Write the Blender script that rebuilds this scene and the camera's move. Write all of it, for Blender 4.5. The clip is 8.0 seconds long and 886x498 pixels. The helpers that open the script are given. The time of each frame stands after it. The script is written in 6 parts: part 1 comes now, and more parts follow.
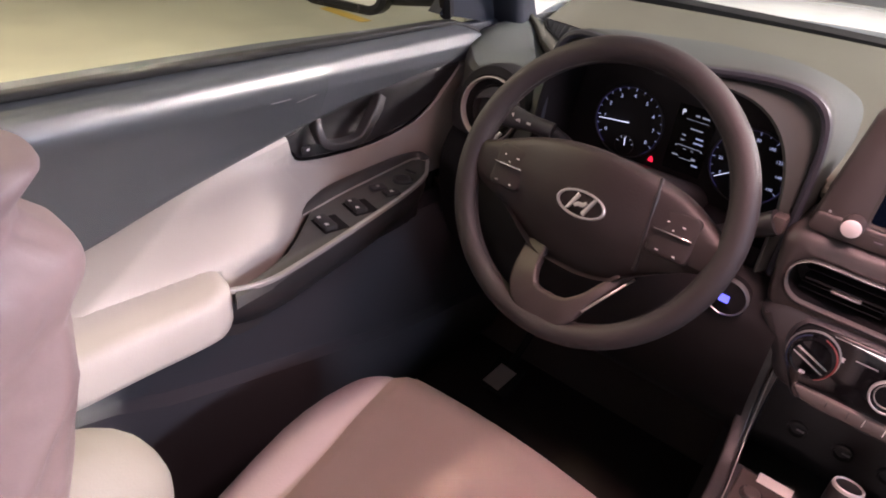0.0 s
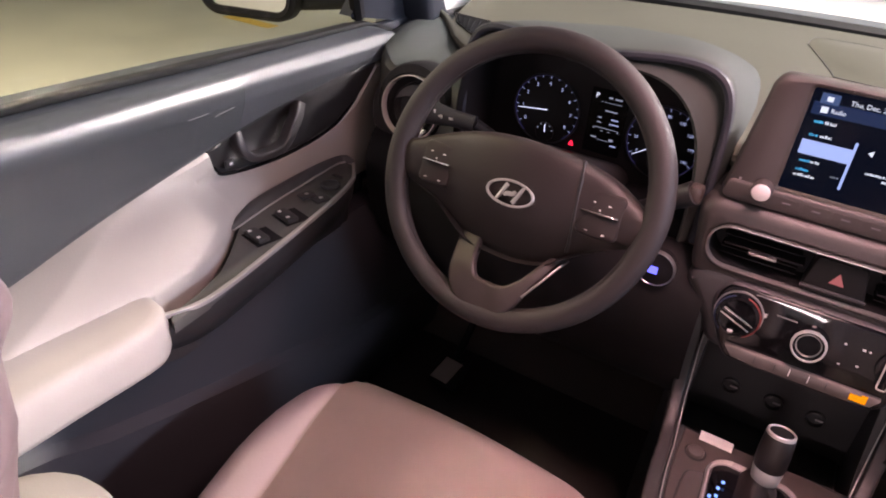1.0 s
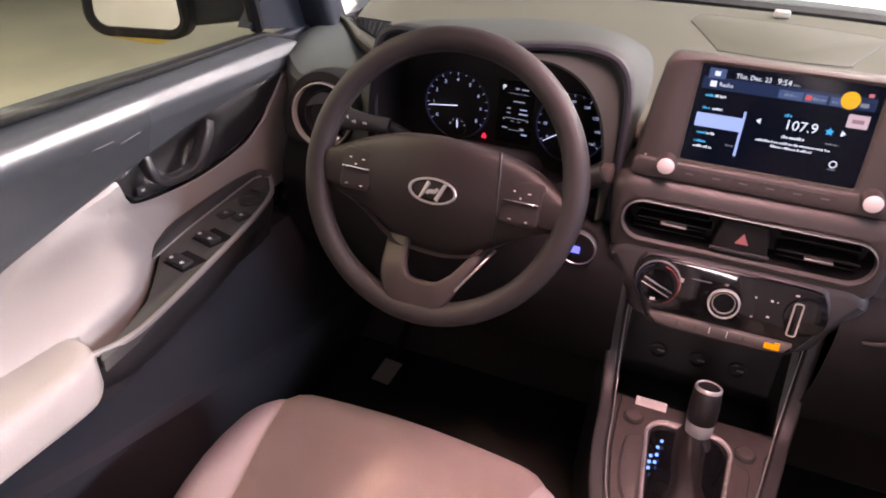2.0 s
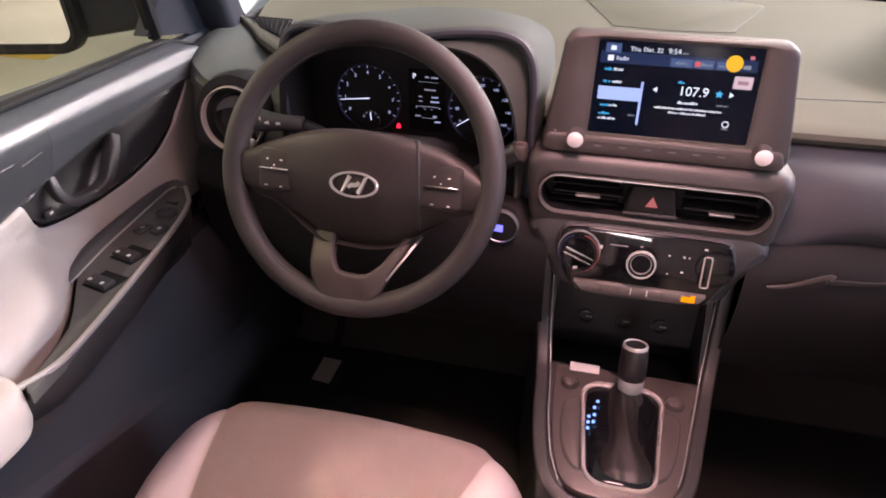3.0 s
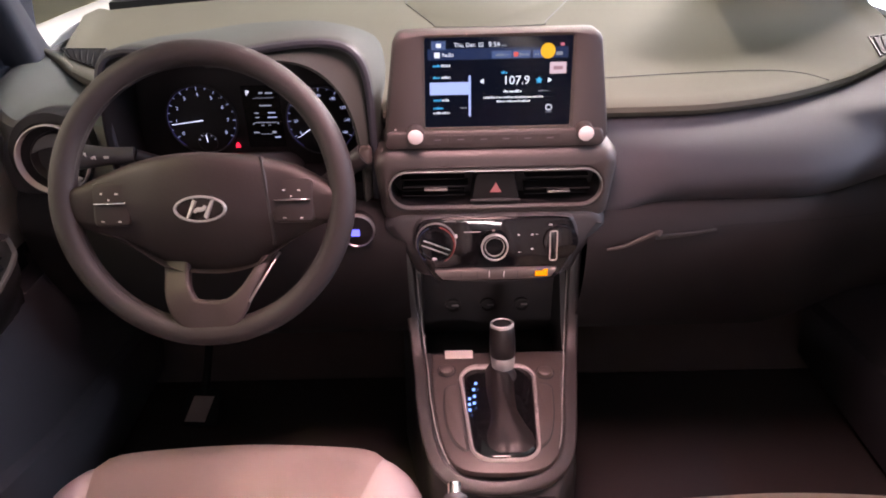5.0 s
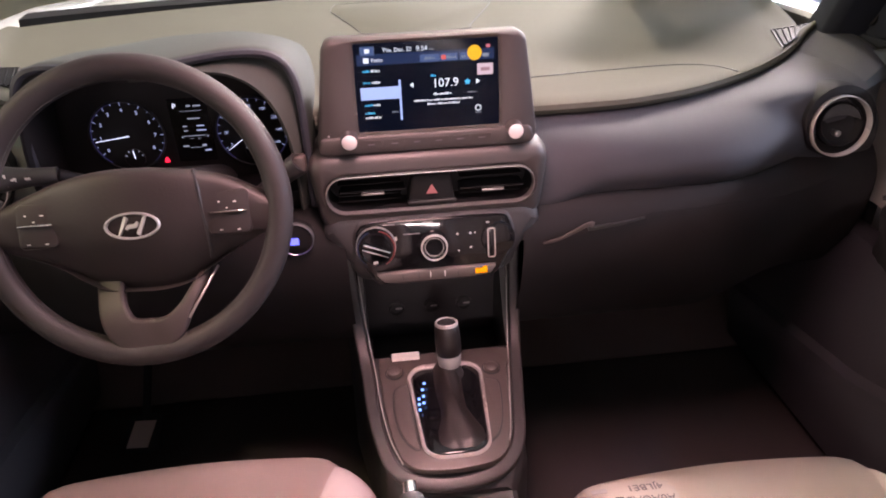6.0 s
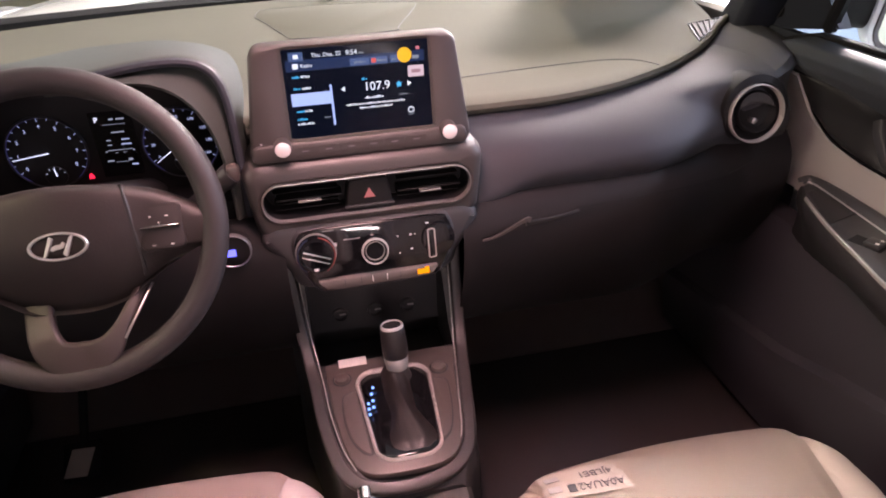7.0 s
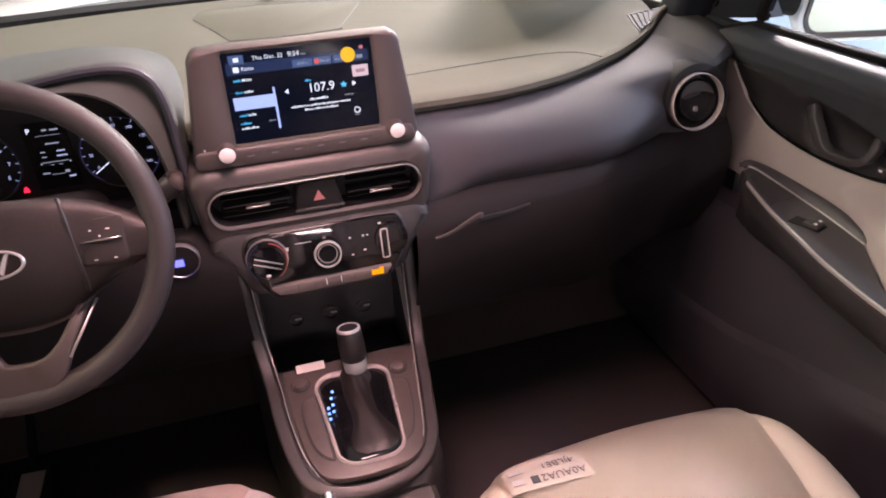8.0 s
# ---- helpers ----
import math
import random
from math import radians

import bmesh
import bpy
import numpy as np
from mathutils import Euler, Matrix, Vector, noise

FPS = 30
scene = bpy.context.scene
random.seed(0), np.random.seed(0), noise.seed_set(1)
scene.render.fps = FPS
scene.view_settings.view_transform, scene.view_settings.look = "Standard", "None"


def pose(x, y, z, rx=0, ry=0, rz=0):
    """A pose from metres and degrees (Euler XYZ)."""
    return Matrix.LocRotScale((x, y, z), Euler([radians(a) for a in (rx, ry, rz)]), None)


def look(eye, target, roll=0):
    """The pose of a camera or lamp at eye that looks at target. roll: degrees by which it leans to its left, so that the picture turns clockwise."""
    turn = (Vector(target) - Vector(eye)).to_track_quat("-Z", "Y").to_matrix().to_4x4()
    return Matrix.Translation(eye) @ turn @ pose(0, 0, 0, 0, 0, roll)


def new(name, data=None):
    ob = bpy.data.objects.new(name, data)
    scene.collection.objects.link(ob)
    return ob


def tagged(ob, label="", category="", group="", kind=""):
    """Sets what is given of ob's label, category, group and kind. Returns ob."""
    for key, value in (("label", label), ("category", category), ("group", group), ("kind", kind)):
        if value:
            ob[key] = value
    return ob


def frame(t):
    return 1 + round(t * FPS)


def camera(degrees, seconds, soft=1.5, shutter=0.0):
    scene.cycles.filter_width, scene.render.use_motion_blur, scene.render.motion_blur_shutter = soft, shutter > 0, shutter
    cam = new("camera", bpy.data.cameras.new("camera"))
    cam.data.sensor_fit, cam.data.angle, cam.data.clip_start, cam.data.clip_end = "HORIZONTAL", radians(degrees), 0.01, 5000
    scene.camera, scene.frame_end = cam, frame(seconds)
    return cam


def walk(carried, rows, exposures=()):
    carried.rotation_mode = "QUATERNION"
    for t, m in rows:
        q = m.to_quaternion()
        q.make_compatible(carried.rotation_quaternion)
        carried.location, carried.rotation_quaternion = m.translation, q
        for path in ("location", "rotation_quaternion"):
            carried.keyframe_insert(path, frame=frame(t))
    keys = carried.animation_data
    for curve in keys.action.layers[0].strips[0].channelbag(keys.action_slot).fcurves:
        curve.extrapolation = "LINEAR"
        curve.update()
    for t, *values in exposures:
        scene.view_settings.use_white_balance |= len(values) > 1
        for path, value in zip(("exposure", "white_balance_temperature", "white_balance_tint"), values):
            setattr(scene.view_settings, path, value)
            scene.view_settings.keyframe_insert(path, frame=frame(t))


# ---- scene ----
# ---- camera ----
PATH = [
    (0, (-0.072, -0.749, 0.995), (-1.069, 0.633, -0.052), 7.4),
    (0.5, (-0.072, -0.752, 0.996), (-0.995, 0.685, -0.046), 6.3),
    (1, (-0.074, -0.757, 0.999), (-0.903, 0.74, -0.036), 5.1),
    (2.5, (-0.078, -0.775, 1.01), (-0.594, 0.858, -0.024), 1.3),
    (3, (-0.074, -0.782, 1.011), (-0.484, 0.872, -0.035), 0.3),
    (3.5, (-0.071, -0.785, 1.011), (-0.374, 0.897, -0.029), -0.3),
    (4, (-0.07, -0.789, 1.012), (-0.273, 0.908, -0.026), -0.8),
    (4.5, (-0.07, -0.793, 1.01), (-0.171, 0.917, -0.022), -1.1),
    (6, (-0.073, -0.812, 1.009), (0.107, 0.904, -0.002), -1.8),
    (6.5, (-0.074, -0.813, 1.01), (0.194, 0.89, -0.002), -2.0),
    (7, (-0.074, -0.814, 1.011), (0.281, 0.873, -0.003), -2.1),
    (7.5, (-0.071, -0.813, 1.012), (0.349, 0.855, -0.009), -2.3),
    (8, (-0.069, -0.811, 1.013), (0.409, 0.836, -0.017), -2.6),
]
cam = camera(66.9, 8.0, soft=1.9)
walk(cam, [(t, look(eye, target, roll)) for t, eye, target, roll in PATH], [(0, 0.17, 6150, 25), (1.0, 0.23, 6150, 25), (2.5, 0.35, 6150, 25), (3.5, 0.42, 6150, 25), (8, 0.47, 6150, 25)])

# ---- light: a parking garage at night seen from inside a car, with added fill lamps ----
world = bpy.data.worlds.new("night")
scene.world = world
world.use_nodes = True
world.node_tree.nodes["Background"].inputs[0].default_value = (0.55, 0.55, 0.6, 1)
world.node_tree.nodes["Background"].inputs[1].default_value = 0.02


def area_lamp(name, eye, target, sx, sy, watts, color, spread=180):
    data = bpy.data.lights.new(name, "AREA")
    data.shape, data.size, data.size_y = "RECTANGLE", sx, sy
    data.energy, data.color, data.spread = watts, color, radians(spread)
    ob = new(name, data)
    ob.matrix_world = look(eye, target)
    return ob


LAMPS = [
    ((0.50, 2.3, 2.55), (0.42, 0.40, 0.72), 0.14, 0.12, 2.9, (1.0, 0.88, 0.62), 44),
    ((-5.0, -0.3, 2.60), (-0.6, -0.3, 0.4), 2.2, 0.35, 155, (1.0, 0.88, 0.62), 180),
    ((1.35, -2.9, 2.72), (2.65, -2.9, 0.30), 11.0, 0.25, 125, (0.60, 0.78, 1.0), 60),
    ((-1.7, -0.45, 2.74), (-0.6, -0.42, 0.5), 0.5, 0.12, 17, (1.0, 0.87, 0.42), 180),
    # narrow spot added for the bright patch on the driver's cushion
    ((-2.72, -0.36, 2.68), (-0.29, -0.38, 0.37), 0.16, 0.10, 0.55, (1.0, 0.84, 0.56), 8),
    # fill added behind the car to brighten what the left mirror shows
    ((-4.0, -5.6, 2.60), (-4.0, -5.6, 0.0), 3.0, 0.35, 13, (1.0, 0.94, 0.84), 180),
    # fill added far at the rear, reaching in through the back window
    ((-0.7, -8.2, 2.45), (-0.2, 0.0, 0.75), 3.2, 0.30, 250, (1.0, 0.82, 0.73), 180),
    # no known lamp here: added fill for the driver's door
    ((2.52, -0.15, 1.56), (-0.7, -0.20, 0.66), 1.2, 0.20, 52, (0.84, 0.90, 1.0), 180),
    # fill added for the front of the driver's door insert
    ((2.40, 2.30, 2.66), (-0.72, 0.0, 0.58), 1.6, 0.16, 54, (1.0, 0.90, 0.77), 60),
    # cool fill added to edge the passenger armrest
    ((1.55, -0.05, 2.74), (0.62, -0.10, 0.5), 0.5, 0.12, 7, (0.55, 0.76, 1.0), 180),
    # long unseen strip added for the sheen on the driver's door pad
    ((2.52, 2.70, 1.45), (-0.7, 0.60, 0.66), 4.4, 0.20, 160, (0.92, 0.93, 0.94), 180),
]
for eye, target, sx, sy, watts, color, spread in LAMPS:
    area_lamp("garage_and_fill_light", eye, target, sx, sy, watts, color, spread)
area_lamp("dome_light", (0.0, -0.20, 1.205), (-0.04, -0.21, 0.3), 0.30, 0.16, 3.7, (1.0, 0.585, 0.515), 118)


# ---- materials ----
def material(name, color, rough=0.6, metal=0.0, var=0.08, big=6.0, grain=420.0, bump=0.06, coat=0.0, spec=0.5):
    """Principled surface with slow colour variation, fine grain and roughness wear."""
    m = bpy.data.materials.new(name)
    m.use_nodes = True
    nt = m.node_tree
    b = nt.nodes["Principled BSDF"]
    tc = nt.nodes.new("ShaderNodeTexCoord")
    n1 = nt.nodes.new("ShaderNodeTexNoise")
    n1.inputs["Scale"].default_value, n1.inputs["Detail"].default_value = big, 4
    n2 = nt.nodes.new("ShaderNodeTexNoise")
    n2.inputs["Scale"].default_value, n2.inputs["Detail"].default_value = grain, 3
    for n in (n1, n2):
        nt.links.new(tc.outputs["Object"], n.inputs["Vector"])
    ramp = nt.nodes.new("ShaderNodeMapRange")
    ramp.interpolation_type = "SMOOTHERSTEP"
    ramp.inputs[1].default_value, ramp.inputs[2].default_value = 0.15, 0.85
    ramp.inputs[3].default_value, ramp.inputs[4].default_value = 1 - var, 1 + var
    nt.links.new(n1.outputs["Fac"], ramp.inputs[0])
    mix = nt.nodes.new("ShaderNodeVectorMath")
    mix.operation = "SCALE"
    mix.inputs[0].default_value = color
    nt.links.new(ramp.outputs[0], mix.inputs["Scale"])
    nt.links.new(mix.outputs[0], b.inputs["Base Color"])
    rr = nt.nodes.new("ShaderNodeMapRange")
    rr.interpolation_type = "SMOOTHERSTEP"
    rr.inputs[1].default_value, rr.inputs[2].default_value = 0.1, 0.9
    rr.inputs[3].default_value, rr.inputs[4].default_value = max(0.02, rough - 0.05), min(1, rough + 0.05)
    nt.links.new(n1.outputs["Fac"], rr.inputs[0])
    nt.links.new(rr.outputs[0], b.inputs["Roughness"])
    b.inputs["Metallic"].default_value = metal
    b.inputs["Specular IOR Level"].default_value = spec
    b.inputs["Coat Weight"].default_value = coat
    if bump:
        bp = nt.nodes.new("ShaderNodeBump")
        bp.inputs["Strength"].default_value, bp.inputs["Distance"].default_value = bump, 0.0015
        nt.links.new(n2.outputs["Fac"], bp.inputs["Height"])
        nt.links.new(bp.outputs["Normal"], b.inputs["Normal"])
    return m


def glow(name, color, strength):
    m = bpy.data.materials.new(name)
    m.use_nodes = True
    b = m.node_tree.nodes["Principled BSDF"]
    b.inputs["Base Color"].default_value = (0, 0, 0, 1)
    b.inputs["Specular IOR Level"].default_value = 0.0
    b.inputs["Emission Color"].default_value = (*color, 1)
    b.inputs["Emission Strength"].default_value = strength
    return m


def clear_glass(name, sheen=0.05, rough=0.03):
    """Thin pane: mostly clear, with a faint mirror sheen."""
    m = bpy.data.materials.new(name)
    m.use_nodes = True
    nt = m.node_tree
    nt.nodes.remove(nt.nodes["Principled BSDF"])
    t, g, mx = (nt.nodes.new(k) for k in ("ShaderNodeBsdfTransparent", "ShaderNodeBsdfGlossy", "ShaderNodeMixShader"))
    t.inputs[0].default_value = (0.93, 0.95, 0.93, 1)
    g.inputs["Roughness"].default_value = rough
    mx.inputs[0].default_value = sheen
    nt.links.new(t.outputs[0], mx.inputs[1])
    nt.links.new(g.outputs[0], mx.inputs[2])
    nt.links.new(mx.outputs[0], nt.nodes["Material Output"].inputs[0])
    return m


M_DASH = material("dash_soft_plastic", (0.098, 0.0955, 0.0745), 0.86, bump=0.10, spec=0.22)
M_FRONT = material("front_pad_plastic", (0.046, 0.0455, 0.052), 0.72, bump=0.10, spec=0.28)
# dash plastic made darker and greener: the hood's dimmer light in colour
M_DASH_SHADED = material("shaded_dash_plastic", (0.058, 0.0655, 0.060), 0.82, bump=0.10, spec=0.22)
M_DARK = material("dark_moulded_plastic", (0.040, 0.039, 0.041), 0.5, bump=0.12)
M_BLACK = material("black_plastic", (0.026, 0.0255, 0.0265), 0.47, bump=0.06)
M_BOTTOM = material("lower_door_plastic", (0.047, 0.046, 0.052), 0.38, bump=0.10, spec=0.45)
M_STACK = material("brown_grey_plastic", (0.046, 0.0390, 0.0378), 0.5, bump=0.08)
M_GLOSS = material("piano_black", (0.006, 0.006, 0.007), 0.08, bump=0.0, coat=0.15, var=0.02, spec=0.32)
M_PAD = material("door_pad_slate", (0.046, 0.0505, 0.0575), 0.42, bump=0.10)
M_CREAM = material("cream_vinyl", (0.375, 0.352, 0.325), 0.55, bump=0.10, var=0.05)
# strong, broad blotches in the cloth colour stand in for glare streaks
M_SEAT = material("beige_cloth", (0.40, 0.298, 0.275), 0.85, bump=0.35, grain=900, var=0.12, big=4.5)
M_BOLSTER = material("pale_seat_vinyl", (0.44, 0.36, 0.355), 0.6, bump=0.15, var=0.04)
M_EDGE = material("cream_seat_vinyl", (0.25, 0.235, 0.205), 0.6, bump=0.12, var=0.05)
M_WRAP = material("plastic_wrapped_vinyl", (0.205, 0.155, 0.158), 0.42, bump=0.05, big=9, var=0.05, coat=0.12)
# film-covered seat; its yellow tint puts warm light into the colour
M_COVERED = material("film_seat_warm_lit", (0.47, 0.405, 0.325), 0.46, bump=0.10, grain=500, var=0.05, coat=0.08)
M_BRIGHT = material("bright_trim", (0.66, 0.65, 0.64), 0.36, metal=0.85, bump=0.02, var=0.03)
M_TAG = material("clear_label", (0.42, 0.375, 0.32), 0.5, bump=0.05, var=0.05)
M_LEATHER = material("wheel_leather", (0.0255, 0.0220, 0.0222), 0.60, bump=0.16, grain=700, spec=0.4)
M_HUB = material("wheel_hub_plastic", (0.024, 0.0190, 0.0182), 0.52, bump=0.12, spec=0.4)
M_SPOKE = material("satin_spoke", (0.034, 0.0248, 0.0235), 0.52, bump=0.05)
M_SATIN = material("satin_silver", (0.40, 0.39, 0.38), 0.34, metal=0.85, bump=0.03)
M_CHROME = material("chrome", (0.78, 0.76, 0.74), 0.12, metal=1.0, bump=0.0, var=0.03)
M_TRIM = material("satin_trim", (0.40, 0.39, 0.375), 0.33, metal=0.25, bump=0.02)
M_PIPE = material("slate_piping", (0.030, 0.034, 0.045), 0.55, bump=0.08)
M_RING = material("satin_gate_ring", (0.50, 0.46, 0.445), 0.28, metal=0.2, bump=0.02)
M_SWITCH = material("switch_panel_grey", (0.105, 0.106, 0.100), 0.34, metal=0.3, bump=0.06)
M_PLATE = material("console_plate", (0.084, 0.070, 0.065), 0.44, metal=0.2, bump=0.06)
M_CARPET = material("black_carpet", (0.062, 0.052, 0.052), 0.97, bump=0.8, grain=1100, spec=0.1)
# lighter than the floor carpet, to lift the shaded footwell by colour
M_LIFTED_CARPET = material("lifted_toe_board_carpet", (0.16, 0.130, 0.126), 0.98, bump=0.8, grain=900, spec=0.1)
M_HEAD = material("headliner_cloth", (0.42, 0.40, 0.38), 0.9, bump=0.3)
M_PILLAR = material("pillar_trim", (0.017, 0.020, 0.028), 0.65, bump=0.1, spec=0.3)
# darker and browner than the label paper
M_PEDAL_TAG = material("tan_paper", (0.42, 0.335, 0.30), 0.8, bump=0.05)
M_BOOT = material("lever_boot_leather", (0.0105, 0.0080, 0.0076), 0.45, bump=0.2, grain=500)
M_VOID = material("deep_black_plastic", (0.014, 0.0135, 0.0145), 0.6, bump=0.05, spec=0.15)
M_RUBBER = material("black_rubber", (0.009, 0.0088, 0.0090), 0.7, spec=0.22)
M_LOWER = material("dark_lower_plastic", (0.0155, 0.0138, 0.0145), 0.70, spec=0.22, bump=0.12)
M_WHITE = material("white_car_paint", (0.78, 0.78, 0.76), 0.18, bump=0.0, coat=0.6, var=0.02)
M_REAR = material("rear_trim_cloth", (0.035, 0.033, 0.034), 0.9, bump=0.3)
M_PAPER = material("paper_label", (0.74, 0.70, 0.66), 0.75, bump=0.05, var=0.04)
M_INK = material("printed_ink", (0.05, 0.05, 0.06), 0.7, bump=0.0)
M_GREY_INK = material("grey_print", (0.36, 0.34, 0.34), 0.6, bump=0.0)
M_GREY_INK2 = material("dark_print", (0.13, 0.12, 0.13), 0.7, bump=0.0)
M_WHITE_INK = material("white_print", (0.75, 0.73, 0.72), 0.5, bump=0.0)
M_RAIL = material("satin_dark_band", (0.036, 0.033, 0.033), 0.42, bump=0.05)
M_MIRROR = material("mirror_silver", (0.86, 0.88, 0.88), 0.03, metal=1.0, bump=0.0, var=0.01)
M_FLOOR = material("garage_concrete", (0.54, 0.525, 0.365), 0.75, bump=0.5, grain=40, big=1.2, var=0.14)
M_WALL = material("painted_block", (0.62, 0.64, 0.66), 0.8, bump=0.3, grain=60, big=1.5, var=0.08)
M_COOLWALL = material("blue_grey_painted_block", (0.36, 0.43, 0.52), 0.8, bump=0.3, grain=60, big=1.5, var=0.08)
M_STRIPE = material("yellow_road_paint", (0.62, 0.42, 0.06), 0.7, bump=0.2, grain=90)
M_KNOB = material("pale_knob_face", (0.80, 0.74, 0.73), 0.3, metal=0.2, bump=0.0)
M_RED = material("red_mark", (0.17, 0.022, 0.018), 0.5, bump=0.0)
M_BLUE = material("blue_mark", (0.012, 0.022, 0.06), 0.5, bump=0.0)
M_GLASS = clear_glass("window_glass")
M_FILM = clear_glass("clear_film", 0.008, 0.15)
M_PADFILM = clear_glass("protective_film", 0.050, 0.34)
G_WHITE = glow("lit_white", (0.86, 0.90, 1.0), 1.0)
G_DIM = glow("lit_dim_white", (0.70, 0.76, 0.9), 0.32)
G_NIGHT = glow("screen_dark", (0.0035, 0.0045, 0.010), 1.0)
G_BAR = glow("screen_header", (0.018, 0.029, 0.075), 1.0)
G_TAB = glow("screen_tab", (0.065, 0.10, 0.21), 1.0)
G_LIST = glow("screen_selected", (0.42, 0.52, 0.92), 1.0)
G_CYAN = glow("screen_cyan", (0.06, 0.45, 0.85), 1.0)
G_PINK = glow("screen_badge", (0.80, 0.58, 0.62), 0.8)
G_ORANGE = glow("screen_orange", (1.0, 0.50, 0.02), 0.95)
G_RED = glow("warning_red", (1.0, 0.02, 0.05), 1.6)
G_AMBER = glow("indicator_amber", (1.0, 0.30, 0.0), 1.0)
G_BLUE = glow("button_blue", (0.16, 0.16, 1.0), 1.8)
G_ICE = glow("gear_letters", (0.22, 0.40, 1.0), 1.7)
G_NEEDLE = glow("needle_white", (0.75, 0.8, 1.0), 1.2)
G_VIOLET = glow("dial_violet", (0.16, 0.14, 0.45), 0.14)
G_DIAL = glow("dial_figures", (0.55, 0.63, 0.92), 0.55)
G_TICK = glow("dial_ticks", (0.50, 0.58, 0.9), 0.30)

# ---- building helpers ----
WM = {}


def thing(name, label, category, m=None, group="", kind=""):
    """An Empty that carries the parts of one thing."""
    ob = new(name)
    m = m or Matrix()
    ob.matrix_world = m
    ob.empty_display_size = 0.05
    WM[ob] = m.copy()
    return tagged(ob, label, category, group, kind)


def finish(name, bm, mat, smooth=True, angle=38):
    bmesh.ops.recalc_face_normals(bm, faces=bm.faces)
    me = bpy.data.meshes.new(name)
    bm.to_mesh(me)
    bm.free()
    me.materials.append(mat)
    if smooth:
        me.shade_smooth()
        me.set_sharp_from_angle(angle=radians(angle))
    return me


def part(name, bm, mat, parent, label="", local=False, smooth=True, angle=38):
    """One mesh under a thing or part. The bmesh is in world space, or in the thing's own with local."""
    if not local:
        bm.transform(WM[parent].inverted())
    ob = new(name, finish(name, bm, mat, smooth, angle))
    ob.parent = parent
    WM[ob] = WM[parent]
    return tagged(ob, label)


def solo(name, bm, mat, label, category, group="", kind="", smooth=True, angle=38):
    ob = new(name, finish(name, bm, mat, smooth, angle))
    WM[ob] = Matrix()
    return tagged(ob, label, category, group, kind)


def words(name, body, size, mat, parent, m, label="", align="CENTER"):
    """Text with the built-in font, as a mesh part at the pose m (in the thing's own space)."""
    cu = bpy.data.curves.new(name, "FONT")
    cu.body, cu.size, cu.align_x, cu.align_y = body, size, align, "CENTER"
    cu.extrude, cu.resolution_u = 0.0002, 3
    tmp = bpy.data.objects.new(name, cu)
    me = bpy.data.meshes.new_from_object(tmp)
    bpy.data.objects.remove(tmp)
    bpy.data.curves.remove(cu)
    me.materials.clear()
    me.materials.append(mat)
    me.transform(m)
    ob = new(name, me)
    ob.parent = parent
    WM[ob] = WM[parent]
    return tagged(ob, label)


def rrect(cx, cy, hw, hh, r, k=7, top=None):
    """Rounded rectangle as 4k points, counter-clockwise. top: half width of its upper edge."""
    top = hw if top is None else top
    out = []
    for qx, qy, a0 in ((1, 1, 0), (-1, 1, 90), (-1, -1, 180), (1, -1, 270)):
        w = top if qy > 0 else hw
        for i in range(k):
            a = radians(a0 + 90 * i / (k - 1))
            out.append((cx + qx * (w - r) + r * math.cos(a), cy + qy * (hh - r) + r * math.sin(a)))
    return out


def circle(cx, cy, r, n=32, ry=None):
    ry = r if ry is None else ry
    return [(cx + r * math.cos(2 * math.pi * i / n), cy + ry * math.sin(2 * math.pi * i / n)) for i in range(n)]


def loft(loops, closed=True, cap0=False, cap1=False, bm=None):
    """Skin over loops of equal length, each a list of 3D points."""
    bm = bm or bmesh.new()
    rows = [[bm.verts.new(p) for p in lp] for lp in loops]
    n = len(loops[0])
    for a, b in zip(rows, rows[1:]):
        for i in range(n if closed else n - 1):
            j = (i + 1) % n
            bm.faces.new((a[i], a[j], b[j], b[i]))
    if cap0:
        bm.faces.new(rows[0][::-1])
    if cap1:
        bm.faces.new(rows[-1])
    return bm


def xz(pts, y):
    """Outline in x and z, at the depth y (a number, or a function of x and z)."""
    return [(x, y(x, z) if callable(y) else y, z) for x, z in pts]


def xy(pts, z):
    return [(x, y, z(x, y) if callable(z) else z) for x, y in pts]


def shrink(pts, d):
    """The outline moved inwards by about d along its own normals."""
    n, out = len(pts), []
    for i in range(n):
        (x0, y0), (x1, y1) = pts[i - 1], pts[(i + 1) % n]
        tx, ty = x1 - x0, y1 - y0
        l = math.hypot(tx, ty) or 1
        out.append((pts[i][0] - ty / l * d, pts[i][1] + tx / l * d))
    return out


def slab(pts, put, base, top, edge=0.002):
    """A plate with a softened rim: outline pts lifted by put(pts, height) from base to top."""
    s = 1 if top > base else -1
    loops = [put(pts, base), put(pts, top - s * edge), put(shrink(pts, edge * 0.35), top - s * edge * 0.3), put(shrink(pts, edge), top)]
    return loft(loops, True, True, True)


def box(cx, cy, cz, sx, sy, sz, bevel=0.0, seg=2, m=None, bm=None):
    own = bmesh.new()
    bmesh.ops.create_cube(own, size=1, matrix=Matrix.Translation((cx, cy, cz)) @ Matrix.Diagonal((sx, sy, sz, 1)))
    if bevel:
        bmesh.ops.bevel(own, geom=own.edges[:], offset=bevel, segments=seg, profile=0.5, affect="EDGES")
    if m:
        own.transform(m)
    if bm is None:
        return own
    me = bpy.data.meshes.new("tmp")
    own.to_mesh(me)
    own.free()
    bm.from_mesh(me)
    bpy.data.meshes.remove(me)
    return bm


